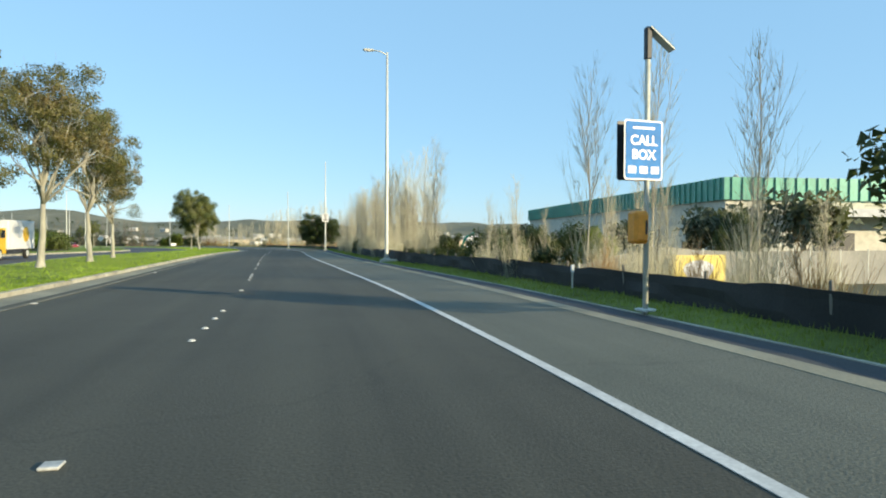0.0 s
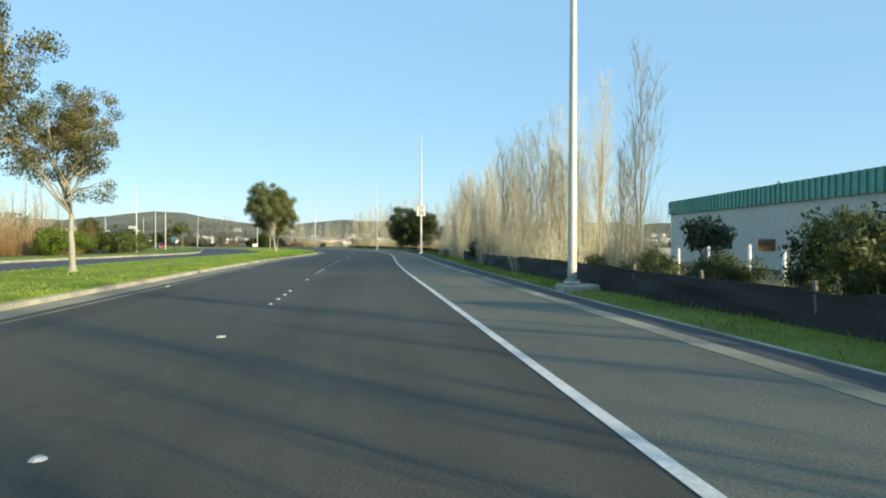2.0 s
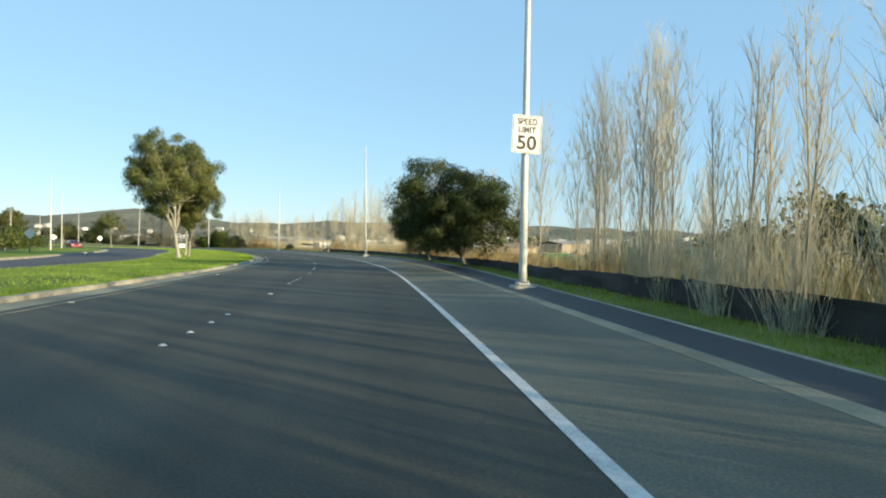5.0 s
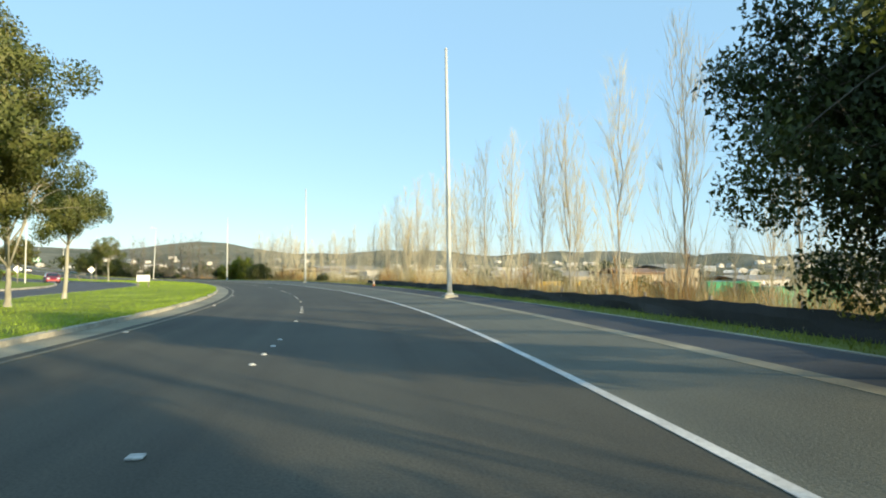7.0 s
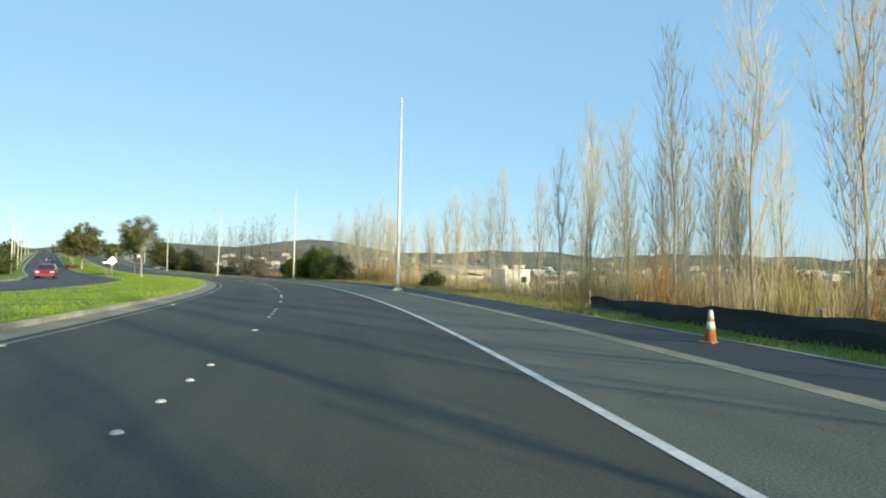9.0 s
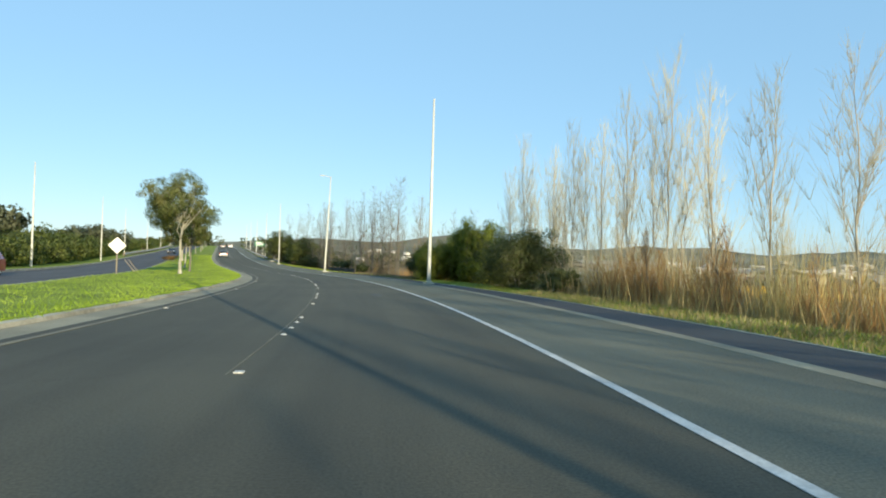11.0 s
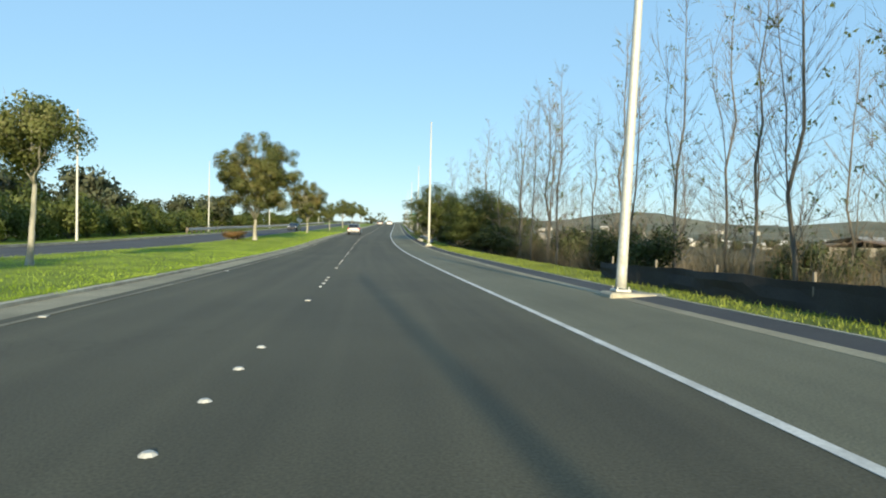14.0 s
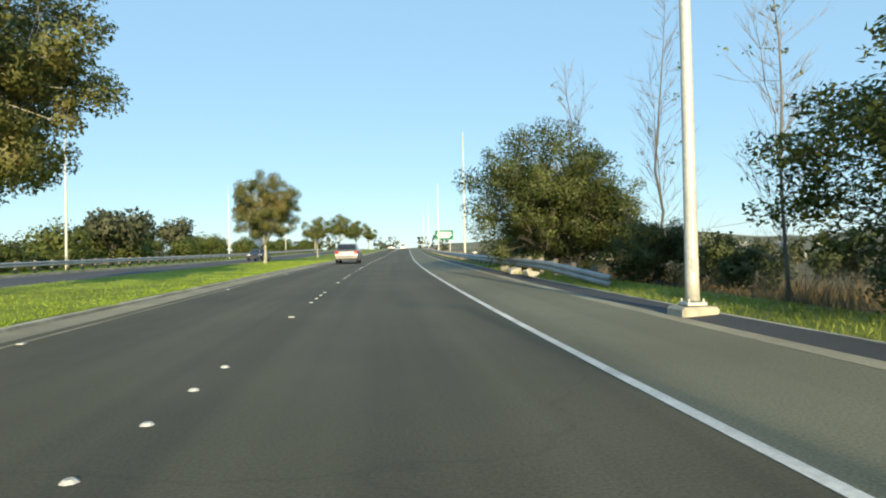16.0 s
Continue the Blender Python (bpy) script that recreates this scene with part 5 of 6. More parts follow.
# ---- fences and rails ----
def silt_fence(s0, s1, off, seed, high=0.62, out=0.0):
    """Sagging black fabric on timber stakes."""
    rng = np.random.default_rng(seed)
    t = thing("silt_fence", "low black fabric silt fence on timber stakes", "fence", "silt fences")
    s = np.arange(s0, s1, 0.4)
    near = np.clip((32 - s) / 9, 0, 1) * (out > 0)
    sink = -0.06 * near
    u = off + out * near + WIDER(s) + 0.05 * np.sin(s * 1.7) + 0.04 * np.sin(s * 0.53 + seed)
    top = high - 0.15 + 0.025 * np.sin(s * 0.37 + seed) - 0.03 * np.abs(np.sin(s * math.pi / 2.4)) + 0.012 * rng.normal(size=len(s))
    rows = [along(s, u + w + b, z) for w, b, z in ((0.0, 0.0, 0.1 + sink), (0.0, 0.04 * np.sin(s * 2.3), 0.15 + sink + 0.3 * top), (0.0, 0.03 * np.sin(s * 1.3), 0.15 + sink + 0.7 * top), (0.0, 0.0, 0.15 + sink + top), (0.02, 0.0, 0.15 + sink + top), (0.02, 0.0, 0.1 + sink))]
    n = len(s)
    faces = [(k * n + i, k * n + i + 1, (k + 1) * n + i + 1, (k + 1) * n + i) for k in range(len(rows) - 1) for i in range(n - 1)]
    part("fabric", mesh_from("fabric", np.concatenate(rows), faces, M_FABRIC), M_FABRIC, t)
    stake = Geo().box((0, 0, 0.09), (0.045, 0.045, 0.9), None, 0.006).mesh("stake", M_TIMBER)
    for q in np.arange(s0 + 0.1, s1, 2.4):
        part("stake", stake, M_TIMBER, t, at=stand(float(q), float(np.interp(q, s, u)) + 0.05, 0.2 + float(np.interp(q, s, sink))) @ pose(0, 0, 0, rng.uniform(-3, 3), rng.uniform(-4, 4), 0))
    return t


silt_fence(-25, 52, 3.55, 1, 0.66, 0.3)
silt_fence(58, 142.4, 3.8, 2, 0.64)
silt_fence(228.6, 241.5, 3.5, 3, 0.60)


def screen_fence():
    """Grey screening on steel posts, one panel sloping down to the verge."""
    t = thing("screen_fence", "grey screened wire fence round the works yard", "fence")
    line = ((17.9, 6.4, 0.42), (17.9, 7.8, 0.72), (17.9, 9.2, 0.98), (18.4, 11.2, 0.85), (18.9, 13.2, 0.8), (19.4, 15.2, 0.8), (19.9, 17.2, 0.8), (20.4, 19.2, 0.8), (20.9, 21.2, 0.8), (21.4, 23.2, 0.8))
    post = Geo().tube([(0, 0, -2.2), (0, 0, 0.06)], [0.035, 0.035], 8).mesh("post", M_STEEL)
    tops = [Vector(along(s, u, z).tolist()) for s, u, z in line]
    for p in tops:
        part("post", post, M_STEEL, t, at=pose(p.x, p.y, p.z))
    for p, q in zip(tops, tops[1:]):
        n = (q - p).cross(Vector((0, 0, 1))).normalized() * 0.012
        low = Vector((0, 0, -1.9))
        v = [p + n, q + n, q + low + n, p + low + n, p - n, q - n, q + low - n, p + low - n]
        part("panel", Geo().add(v, [(0, 1, 2, 3), (7, 6, 5, 4), (0, 4, 5, 1), (1, 5, 6, 2), (2, 6, 7, 3), (3, 7, 4, 0)]), M_SCREEN, t)
    mid = along(18.35, 10.95, -0.28)
    b = thing("banner", "yellow banner with a grey picture tied to the fence", "banner", at=pose(float(mid[0]), float(mid[1]), float(mid[2]), 0, 0, heading(18) + 14) @ pose(0, -0.06, 0))
    cloth = part("cloth", Geo().box((0, 0, 0.45), (2.7, 0.02, 1.05), None, 0.006), M_BANNER, b)
    blob = [(0.72 * math.cos(a) * (1 + 0.12 * math.sin(3 * a)), 0.45 + 0.36 * math.sin(a)) for a in [k * math.pi / 12 for k in range(24)]]
    part("grey_picture", Geo().prism(blob, -0.016, -0.012), M_GREY, cloth)
    m = thing("marker_post", "thin steel marker post with a white cap", "post", at=stand(13.0, 3.75, -0.35))
    part("post", Geo().tube([(0, 0, -0.3), (0, 0, 0.95)], [0.02, 0.02], 8), M_SIGN_STEEL, m)
    part("cap", Geo().box((0, 0, 0.88), (0.075, 0.05, 0.16), None, 0.01), M_SIGN_WHITE, m)


screen_fence()


def yard_posts():
    """Short white posts in a line before the warehouse."""
    first = thing("bollard", "short white steel bollard before the warehouse", "bollard", "bollards before the warehouse")
    part("post", Geo().tube([(0, 0, -0.2), (0, 0, 1.25)], [0.06, 0.06], 10), M_WHITE, first, smooth=True)
    part("cap", Geo().tube([(0, 0, 1.25), (0, 0, 1.29)], [0.058, 0.03], 10), M_WHITE, first, smooth=True)
    settle(first, [planted(23.0 + 2.3 * k + 0.5 * math.sin(3 * k), 10.2 + 0.3 * math.sin(2 * k), 1.0, 0) for k in range(11)])


yard_posts()


def guard_rail(s0, s1, off, side, dz, label, sunk=False):
    """Corrugated steel beam on timber posts, with blocks; the end may run down into the ground."""
    t = thing("guard_rail", label, "guard rail", "guard rails")
    s = np.arange(s0, s1 + 0.1, 1.9)
    low = dz - (0.22 * np.clip(1 - (s - s0) / 6.0, 0, 1) if sunk else 0 * s)
    prof = ((0.0, 0.42), (0.05, 0.47), (0.05, 0.52), (0.0, 0.57), (0.05, 0.62), (0.05, 0.67), (0.0, 0.73))
    rows = [along(s, off - side * b + 0 * s, low + z) for b, z in prof] + [along(s, off - side * (b - 0.006) + 0 * s, low + z) for b, z in reversed(prof)]
    n, m = len(s), len(rows)
    faces = [(k * n + i, k * n + i + 1, ((k + 1) % m) * n + i + 1, ((k + 1) % m) * n + i) for k in range(m) for i in range(n - 1)]
    part("beam", mesh_from("beam", np.concatenate(rows), faces, M_RAIL), M_RAIL, t)
    post = Geo().box((side * 0.24, 0, 0.3), (0.15, 0.2, 1.0), None, 0.012).box((side * 0.09, 0, 0.57), (0.16, 0.15, 0.34), None, 0.01).mesh("post", M_TIMBER)
    for q, w in list(zip(s, low))[1 if sunk else 0:]:
        part("post", post, M_TIMBER, t, at=stand(float(q), off, float(w)))
    return t


guard_rail(281.8, 440, 3.3, 1, -0.08, "weathered steel guard rail on timber posts beside the shoulder", True)
guard_rail(300, 440, -23.2, -1, 0.0, "weathered steel guard rail beyond the oncoming lanes")


def broken_concrete():
    """Pale lumps of broken concrete lying by the rail."""
    rng = random.Random(8)
    for s, u, w in ((287.6, 2.75, 0.5), (288.8, 2.85, 0.42), (290.4, 2.8, 0.55), (293.0, 2.9, 0.4)):
        bm = bmesh.new()
        for k in range(14):
            bm.verts.new((rng.uniform(-w, w) * 0.5, rng.uniform(-w, w) * 0.7, rng.uniform(-0.05, 0.24)))
        bmesh.ops.convex_hull(bm, input=bm.verts)
        me = bpy.data.meshes.new("concrete_lump")
        bm.to_mesh(me)
        bm.free()
        me.materials.append(M_KERB)
        ob = new("concrete_lump", me)
        ob.matrix_world = stand(s, u, 0.14)
        tagged(ob, "pale broken concrete lump lying beside the guard rail", "rubble", "lumps of concrete by the rail")


broken_concrete()


def traffic_cone():
    t = thing("traffic_cone", "faded orange traffic cone with two white bands on the verge", "traffic cone", at=stand(135.7, 2.8, 0.23, 20) @ Matrix.Diagonal((0.62, 0.62, 0.62, 1)))
    part("base", Geo().box((0, 0, 0.02), (0.36, 0.36, 0.04), None, 0.012), M_CONE, t)
    def ring(z0, z1, extra):
        return Geo().tube([(0, 0, z0), (0, 0, z1)], [0.135 - 0.14 * z0 + extra, 0.135 - 0.14 * z1 + extra], 16)
    part("body", ring(0.03, 0.72, 0.0), M_CONE, t, smooth=True)
    part("band", ring(0.30, 0.46, 0.004), M_SIGN_WHITE, t, smooth=True)
    part("band", ring(0.52, 0.71, 0.004), M_SIGN_WHITE, t, smooth=True)


traffic_cone()


def pipe_frames():
    """Bent white pipes left standing on the verge."""
    first = thing("pipe_frame", "bent white pipe frame standing in the grass", "frame", "white pipe frames")
    part("pipe", Geo().tube([(-0.55, 0, -0.2), (-0.55, 0, 0.42), (-0.48, 0, 0.5), (0.48, 0, 0.5), (0.55, 0, 0.42), (0.55, 0, -0.2)], [0.03] * 6, 8), M_WHITE, first, smooth=True)
    settle(first, [planted(226.2, 8.3, 1.0, heading(226) + 8), planted(224.9, 8.9, 0.9, heading(225) - 10)])


pipe_frames()


# ---- vehicles ----
def wheel(parent, x, y, r, w):
    tyre = Geo().tube([(0, -w / 2, 0), (0, -w / 2 + 0.03, 0), (0, w / 2 - 0.03, 0), (0, w / 2, 0)], [r * 0.86, r, r, r * 0.86], 18)
    wh = part("wheel", tyre, M_RUBBER, parent, smooth=True, at=pose(x, y, r))
    rim = Geo().tube([(0, -w / 2 - 0.006, 0), (0, w / 2 + 0.006, 0)], [r * 0.6, r * 0.6], 14)
    part("rim", rim, M_STEEL, wh)


def car(label, paint, at, length=4.5, width=1.76, height=1.5, wagon=True):
    """A car that heads along its own x: shaped body, glass, lamps, bumpers and wheels."""
    t = thing("car", label, "car", "cars on the road", at=at)
    h, l = height, length / 2
    body = Geo()
    side = [(-l, 0.42), (-l + 0.06, 0.88), (-l + 0.16, 0.95), (l - 1.25, 0.93), (l - 0.25, 0.78), (l, 0.55), (l - 0.03, 0.28), (-l + 0.05, 0.25)]
    rows = []
    for y, sc in ((-width / 2 + 0.0, 0.96), (-width / 2 + 0.05, 1.0), (0, 1.01), (width / 2 - 0.05, 1.0), (width / 2, 0.96)):
        rows.append([(x * (0.985 if abs(y) > width / 2 - 0.02 else 1.0), y * (1.0 if True else 1), 0.25 + (z - 0.25) * sc) for x, z in side])
    n = len(side)
    verts = [p for row in rows for p in row]
    faces = [(k * n + i, (k + 1) * n + i, (k + 1) * n + (i + 1) % n, k * n + (i + 1) % n) for k in range(4) for i in range(n)]
    faces += [tuple(reversed(range(n))), tuple(range(4 * n, 5 * n))]
    body.add(verts, faces)
    rear = -l + (0.12 if wagon else 0.75)
    cab = [(rear, 0.93), (rear + (0.28 if wagon else 0.55), h - 0.05), (rear + (0.6 if wagon else 0.9), h), (l - 2.15, h - 0.01), (l - 1.95, h - 0.06), (l - 1.2, 0.92)]
    yb, yt = width / 2 - 0.06, width / 2 - 0.24
    cv = [(x, sgn * (yb if z < 1.0 else yt), z) for sgn in (-1, 1) for x, z in cab]
    m = len(cab)
    body.add(cv, [tuple(range(m)), tuple(reversed(range(m, 2 * m)))] + [(i, i + m, (i + 1) % m + m, (i + 1) % m) for i in range(m)])
    b = part("body", body, paint, t)
    def pane(name, quad):
        q = [Vector(p) for p in quad]
        nrm = (q[1] - q[0]).cross(q[2] - q[0]).normalized() * 0.012
        part(name, Geo().add([p + nrm for p in q] + [p - nrm for p in q], [(0, 1, 2, 3), (7, 6, 5, 4), (0, 4, 5, 1), (1, 5, 6, 2), (2, 6, 7, 3), (3, 7, 4, 0)]), M_GLASS, b)
    a, c = Vector((cab[0][0], 0, cab[0][1])), Vector((cab[1][0], 0, cab[1][1]))
    lo, hi = a.lerp(c, 0.18), a.lerp(c, 0.92)
    pane("rear_window", [(lo.x, -yb + 0.14, lo.z), (lo.x, yb - 0.14, lo.z), (hi.x, yt - 0.04, hi.z), (hi.x, -yt + 0.04, hi.z)])
    a, c = Vector((cab[5][0], 0, cab[5][1])), Vector((cab[4][0], 0, cab[4][1]))
    lo, hi = a.lerp(c, 0.1), a.lerp(c, 0.93)
    pane("windscreen", [(lo.x, -yb + 0.1, lo.z), (lo.x, yb - 0.1, lo.z), (hi.x, yt - 0.04, hi.z), (hi.x, -yt + 0.04, hi.z)])
    for sgn in (-1, 1):
        for x0, x1 in ((rear + 0.5, -0.1), (0.0, l - 1.75)):
            pane("side_window", [(x0, sgn * (yb - 0.012), 1.0), (x1 + 0.12, sgn * (yb - 0.012), 1.0), (x1 - 0.12, sgn * (yt + 0.028), h - 0.1), (x0 + 0.1, sgn * (yt + 0.028), h - 0.1)])
        part("tail_lamp", Geo().box((-l + 0.045, sgn * (width / 2 - 0.17), 0.82), (0.1, 0.28, 0.2), None, 0.03), M_TAIL, t)
        part("headlight", Geo().box((l - 0.16, sgn * (width / 2 - 0.26), 0.68), (0.24, 0.36, 0.14), None, 0.04), M_LENS, t)
        part("mirror", Geo().box((l - 1.65, sgn * (width / 2 + 0.06), 0.98), (0.1, 0.2, 0.14), None, 0.03), paint, t)
        for x in (-l + 0.8, l - 0.85):
            wheel(t, x, sgn * (width / 2 - 0.11), 0.32, 0.2)
    part("rear_bumper", Geo().box((-l + 0.02, 0, 0.45), (0.14, width - 0.1, 0.24), None, 0.04), paint, t)
    part("front_bumper", Geo().box((l - 0.02, 0, 0.42), (0.14, width - 0.1, 0.26), None, 0.04), paint, t)
    part("number_plate", Geo().box((-l - 0.035, 0, 0.66), (0.015, 0.34, 0.16), None, 0.004), M_SIGN_WHITE, t)
    return t


car("silver hatchback with red tail lamps in the fast lane", M_SILVER, stand(317.5, -5.25, 0.005, 90), 4.5, 1.78, 1.5)
car("dark red hatchback coming round the bend of the oncoming carriageway", M_RED_PAINT, stand(205, -21.2, -0.085, -90), 4.3, 1.74, 1.48)
car("dark saloon on the oncoming carriageway beside the rail", M_DARK_PAINT, stand(341, -17.6, -0.085, -90), 4.6, 1.78, 1.42, False)
car("white car far ahead near the crest of the road", M_WHITE, stand(470, -1.8, 0.005, 90), 4.6, 1.8, 1.6)
car("pale car far ahead near the crest of the road", M_SILVER, stand(452, -5.0, 0.005, 90), 4.5, 1.78, 1.5)


def box_truck():
    t = thing("box_truck", "white box truck with an orange cab on the oncoming lanes", "truck", at=stand(46.0, -19.3, -0.085, -90) @ Matrix.Scale(0.8, 4))
    part("cargo_box", Geo().box((-1.1, 0, 1.95), (5.4, 2.35, 2.3), None, 0.05), M_WHITE, t)
    for sgn in (-1, 1):
        disc = [(-1.9 + 0.62 * math.cos(k * math.pi / 12), 2.0 + 0.62 * math.sin(k * math.pi / 12)) for k in range(24)]
        part("round_emblem", Geo().prism(disc, sgn * 1.178, sgn * 1.186), M_YELLOW, t)
    cab_side = [(1.7, 0.5), (1.7, 2.45), (2.5, 2.45), (2.85, 1.65), (3.65, 1.4), (3.75, 0.5)]
    cab = part("cab", Geo().prism(cab_side, -1.05, 1.05), M_YELLOW, t)
    part("windscreen", Geo().add([(2.56, -0.95, 2.36), (2.56, 0.95, 2.36), (2.88, 0.95, 1.68), (2.88, -0.95, 1.68), (2.5, -0.95, 2.3), (2.5, 0.95, 2.3), (2.8, 0.95, 1.64), (2.8, -0.95, 1.64)],
                            [(0, 1, 2, 3), (7, 6, 5, 4), (0, 4, 5, 1), (1, 5, 6, 2), (2, 6, 7, 3), (3, 7, 4, 0)]), M_GLASS, cab)
    for sgn in (-1, 1):
        part("side_window", Geo().box((2.15, sgn * 1.05, 2.0), (0.6, 0.03, 0.6), None, 0.01), M_GLASS, cab)
        part("headlight", Geo().box((3.72, sgn * 0.8, 0.95), (0.08, 0.3, 0.2), None, 0.02), M_LENS, cab)
        part("mirror", Geo().box((2.75, sgn * 1.2, 1.9), (0.08, 0.16, 0.35), None, 0.02), M_DARK, cab)
        for x in (-2.4, 2.9):
            wheel(t, x, sgn * 0.98, 0.45, 0.26)
        part("underride_rail", Geo().box((0.2, sgn * 1.1, 0.6), (3.0, 0.06, 0.3), None, 0.01), M_DARK, t)
    part("grille", Geo().box((3.76, 0, 1.0), (0.04, 1.2, 0.4), None, 0.01), M_DARK, cab)
    part("chassis", Geo().box((0, 0, 0.62), (7.0, 0.9, 0.3), None, 0.02), M_DARK, t)


box_truck()


# ---- the works yard and the valley ----
def excavator(label, paint, at):
    t = thing("excavator", label, "excavator", "machines in the yard", at=at)
    for sgn in (-1, 1):
        tr = [(-1.7, 0.35), (-1.45, 0.75), (1.45, 0.75), (1.7, 0.35), (1.4, 0.0), (-1.4, 0.0)]
        part("track", Geo().prism(tr, sgn * 1.25 - 0.25, sgn * 1.25 + 0.25), M_DARK, t)
    part("body", Geo().box((-0.4, 0, 1.35), (2.9, 2.4, 1.1), None, 0.1), paint, t)
    cab = part("cab", Geo().box((0.5, 0.75, 2.2), (1.4, 0.9, 1.6), None, 0.08), paint, t)
    part("cab_window", Geo().box((0.55, 0.75, 2.4), (1.46, 0.8, 0.9), None, 0.04), M_GLASS, cab)
    part("boom", Geo().tube([(1.0, -0.3, 1.5), (2.3, -0.3, 3.9), (4.2, -0.3, 4.6)], [0.24, 0.24, 0.2], 6), paint, t)
    part("stick", Geo().tube([(4.1, -0.3, 4.8), (5.0, -0.3, 2.2)], [0.2, 0.14], 6), paint, t)
    bucket = [(4.5, 2.3), (5.5, 2.2), (5.7, 1.5), (5.0, 1.2), (4.6, 1.5)]
    part("bucket", Geo().prism(bucket, -0.75, 0.15), M_DARK, t)


def skip(label, paint, at, size=(6.0, 2.4, 1.9)):
    t = thing("skip_container", label, "container", "containers in the yard", at=at)
    lx, wy, hz = size
    side = [(-lx / 2 + 0.35, 0), (lx / 2 - 0.35, 0), (lx / 2, hz), (-lx / 2, hz)]
    part("body", Geo().prism(side, -wy / 2, wy / 2), paint, t)
    rib = Geo().box((0, 0, hz / 2), (0.1, wy + 0.14, hz * 0.96), None, 0.01).mesh("rib", paint)
    for k in range(6):
        part("rib", rib, paint, t, at=pose(-lx / 2 + 0.8 + k * (lx - 1.6) / 5, 0, 0))
    part("rim", Geo().box((0, 0, hz + 0.03), (lx + 0.1, wy + 0.12, 0.1), None, 0.02), paint, t)


excavator("green excavator with a raised boom in the yard", M_MACHINE_GREEN, planted(106, 30, 1, 40))
skip("green container in the yard", M_MACHINE_GREEN, planted(129, 37, 1, 70), (5.0, 2.4, 2.6))
skip("green container in the yard", M_MACHINE_GREEN, planted(135, 40, 1, 30), (5.0, 2.4, 2.4))
skip("green container in the yard", M_MACHINE_GREEN, planted(140.4, 39.6, 1, 10), (5.0, 2.6, 2.8))
skip("yellow skip container in the yard", M_YELLOW, planted(149.0, 25.6, 1, heading(150) + 5), (5.6, 2.4, 2.1))
skip("orange skip container in the yard", M_YELLOW, planted(168, 20.5, 1, heading(168) + 70), (6.5, 2.4, 1.8))
skip("orange skip container in the yard", M_YELLOW, planted(205, 26, 1, heading(205) + 20), (6.0, 2.4, 2.2))
skip("orange skip container in the yard", M_YELLOW, planted(199, 27.5, 1, heading(205) - 8), (6.0, 2.4, 2.0))
skip("small orange skip container in the yard", M_YELLOW, planted(217.5, 24.0, 1, heading(217)), (4.0, 2.0, 1.6))
skip("orange skip container in the yard", M_YELLOW, planted(243.6, 25.2, 1, heading(239) + 12), (4.2, 2.0, 1.9))


def plough():
    """A curved yellow earth-moving blade set down behind the fence, with its frame and a shorter second blade."""
    x, y, z = land_at(224.6, 10.6)
    high = float(along(224.6, 10.6, 0.18)[2]) - z
    t = thing("plough_blade", "curved yellow plough blade with its frame parked behind the fence", "plough", "machines in the yard", at=pose(x, y, z, 0, 0, heading(224.6) - 18))
    bow = [(0.28 * math.sin(math.pi * k / 8), high * k / 8) for k in range(9)]
    bow = bow + [(p + 0.05, q) for p, q in reversed(bow)]
    turned = pose(0, 0, 0, 0, 0, 90)
    blade = part("blade", Geo().prism(bow, -0.95, 0.75), M_YELLOW, t, at=turned @ pose(0, 0, 0))
    part("cutting_edge", Geo().box((0.02, -0.1, 0.06), (0.05, 1.74, 0.14), None, 0.01), M_DARK, blade)
    part("rib", Geo().box((0.2, -0.9, high / 2), (0.24, 0.05, high * 0.94), None, 0.01), M_DARK, blade)
    part("rib", Geo().box((0.2, 0.7, high / 2), (0.24, 0.05, high * 0.94), None, 0.01), M_DARK, blade)
    small = [(p, q * 0.8) for p, q in bow]
    part("second_blade", Geo().prism(small, -2.5, -1.05), M_YELLOW, t, at=turned @ pose(0.25, 0, 0, 0, 0, -8))
    part("push_frame", Geo().tube([(-0.6, 0.3, 0.4), (-0.6, 2.2, 0.5), (1.2, 2.4, 0.5), (1.2, 0.4, 0.35)], [0.09] * 4, 6), M_YELLOW, t)
    part("lift_link", Geo().tube([(0.4, 0.3, high * 0.7), (0.6, 1.6, high * 0.55)], [0.06, 0.06], 6), M_DARK, t)


plough()


def white_trailer():
    t = thing("site_trailer", "small white site trailer beside the bend", "trailer", at=planted(177.0, 16.6, 1, heading(171) + 10))
    part("body", Geo().box((0, 0, 1.75), (2.6, 2.2, 2.1), None, 0.06), M_WHITE, t)
    part("door", Geo().box((-0.5, -1.12, 1.6), (0.75, 0.05, 1.6), None, 0.01), M_WHITE, t)
    part("window", Geo().box((0.6, -1.12, 2.0), (0.6, 0.04, 0.5), None, 0.01), M_GLASS, t)
    part("roof", Geo().box((0, 0, 2.84), (2.7, 2.3, 0.08), None, 0.02), M_WHITE, t)
    for sgn in (-1, 1):
        wheel(t, 0, sgn * 1.0, 0.35, 0.2)
    part("drawbar", Geo().tube([(1.3, 0, 0.6), (2.3, 0, 0.5)], [0.06, 0.05], 6), M_DARK, t)
    for x in (-1.0, 1.0):
        part("jack_leg", Geo().tube([(x, 0, -0.2), (x, 0, 0.75)], [0.05, 0.05], 6), M_DARK, t)


white_trailer()


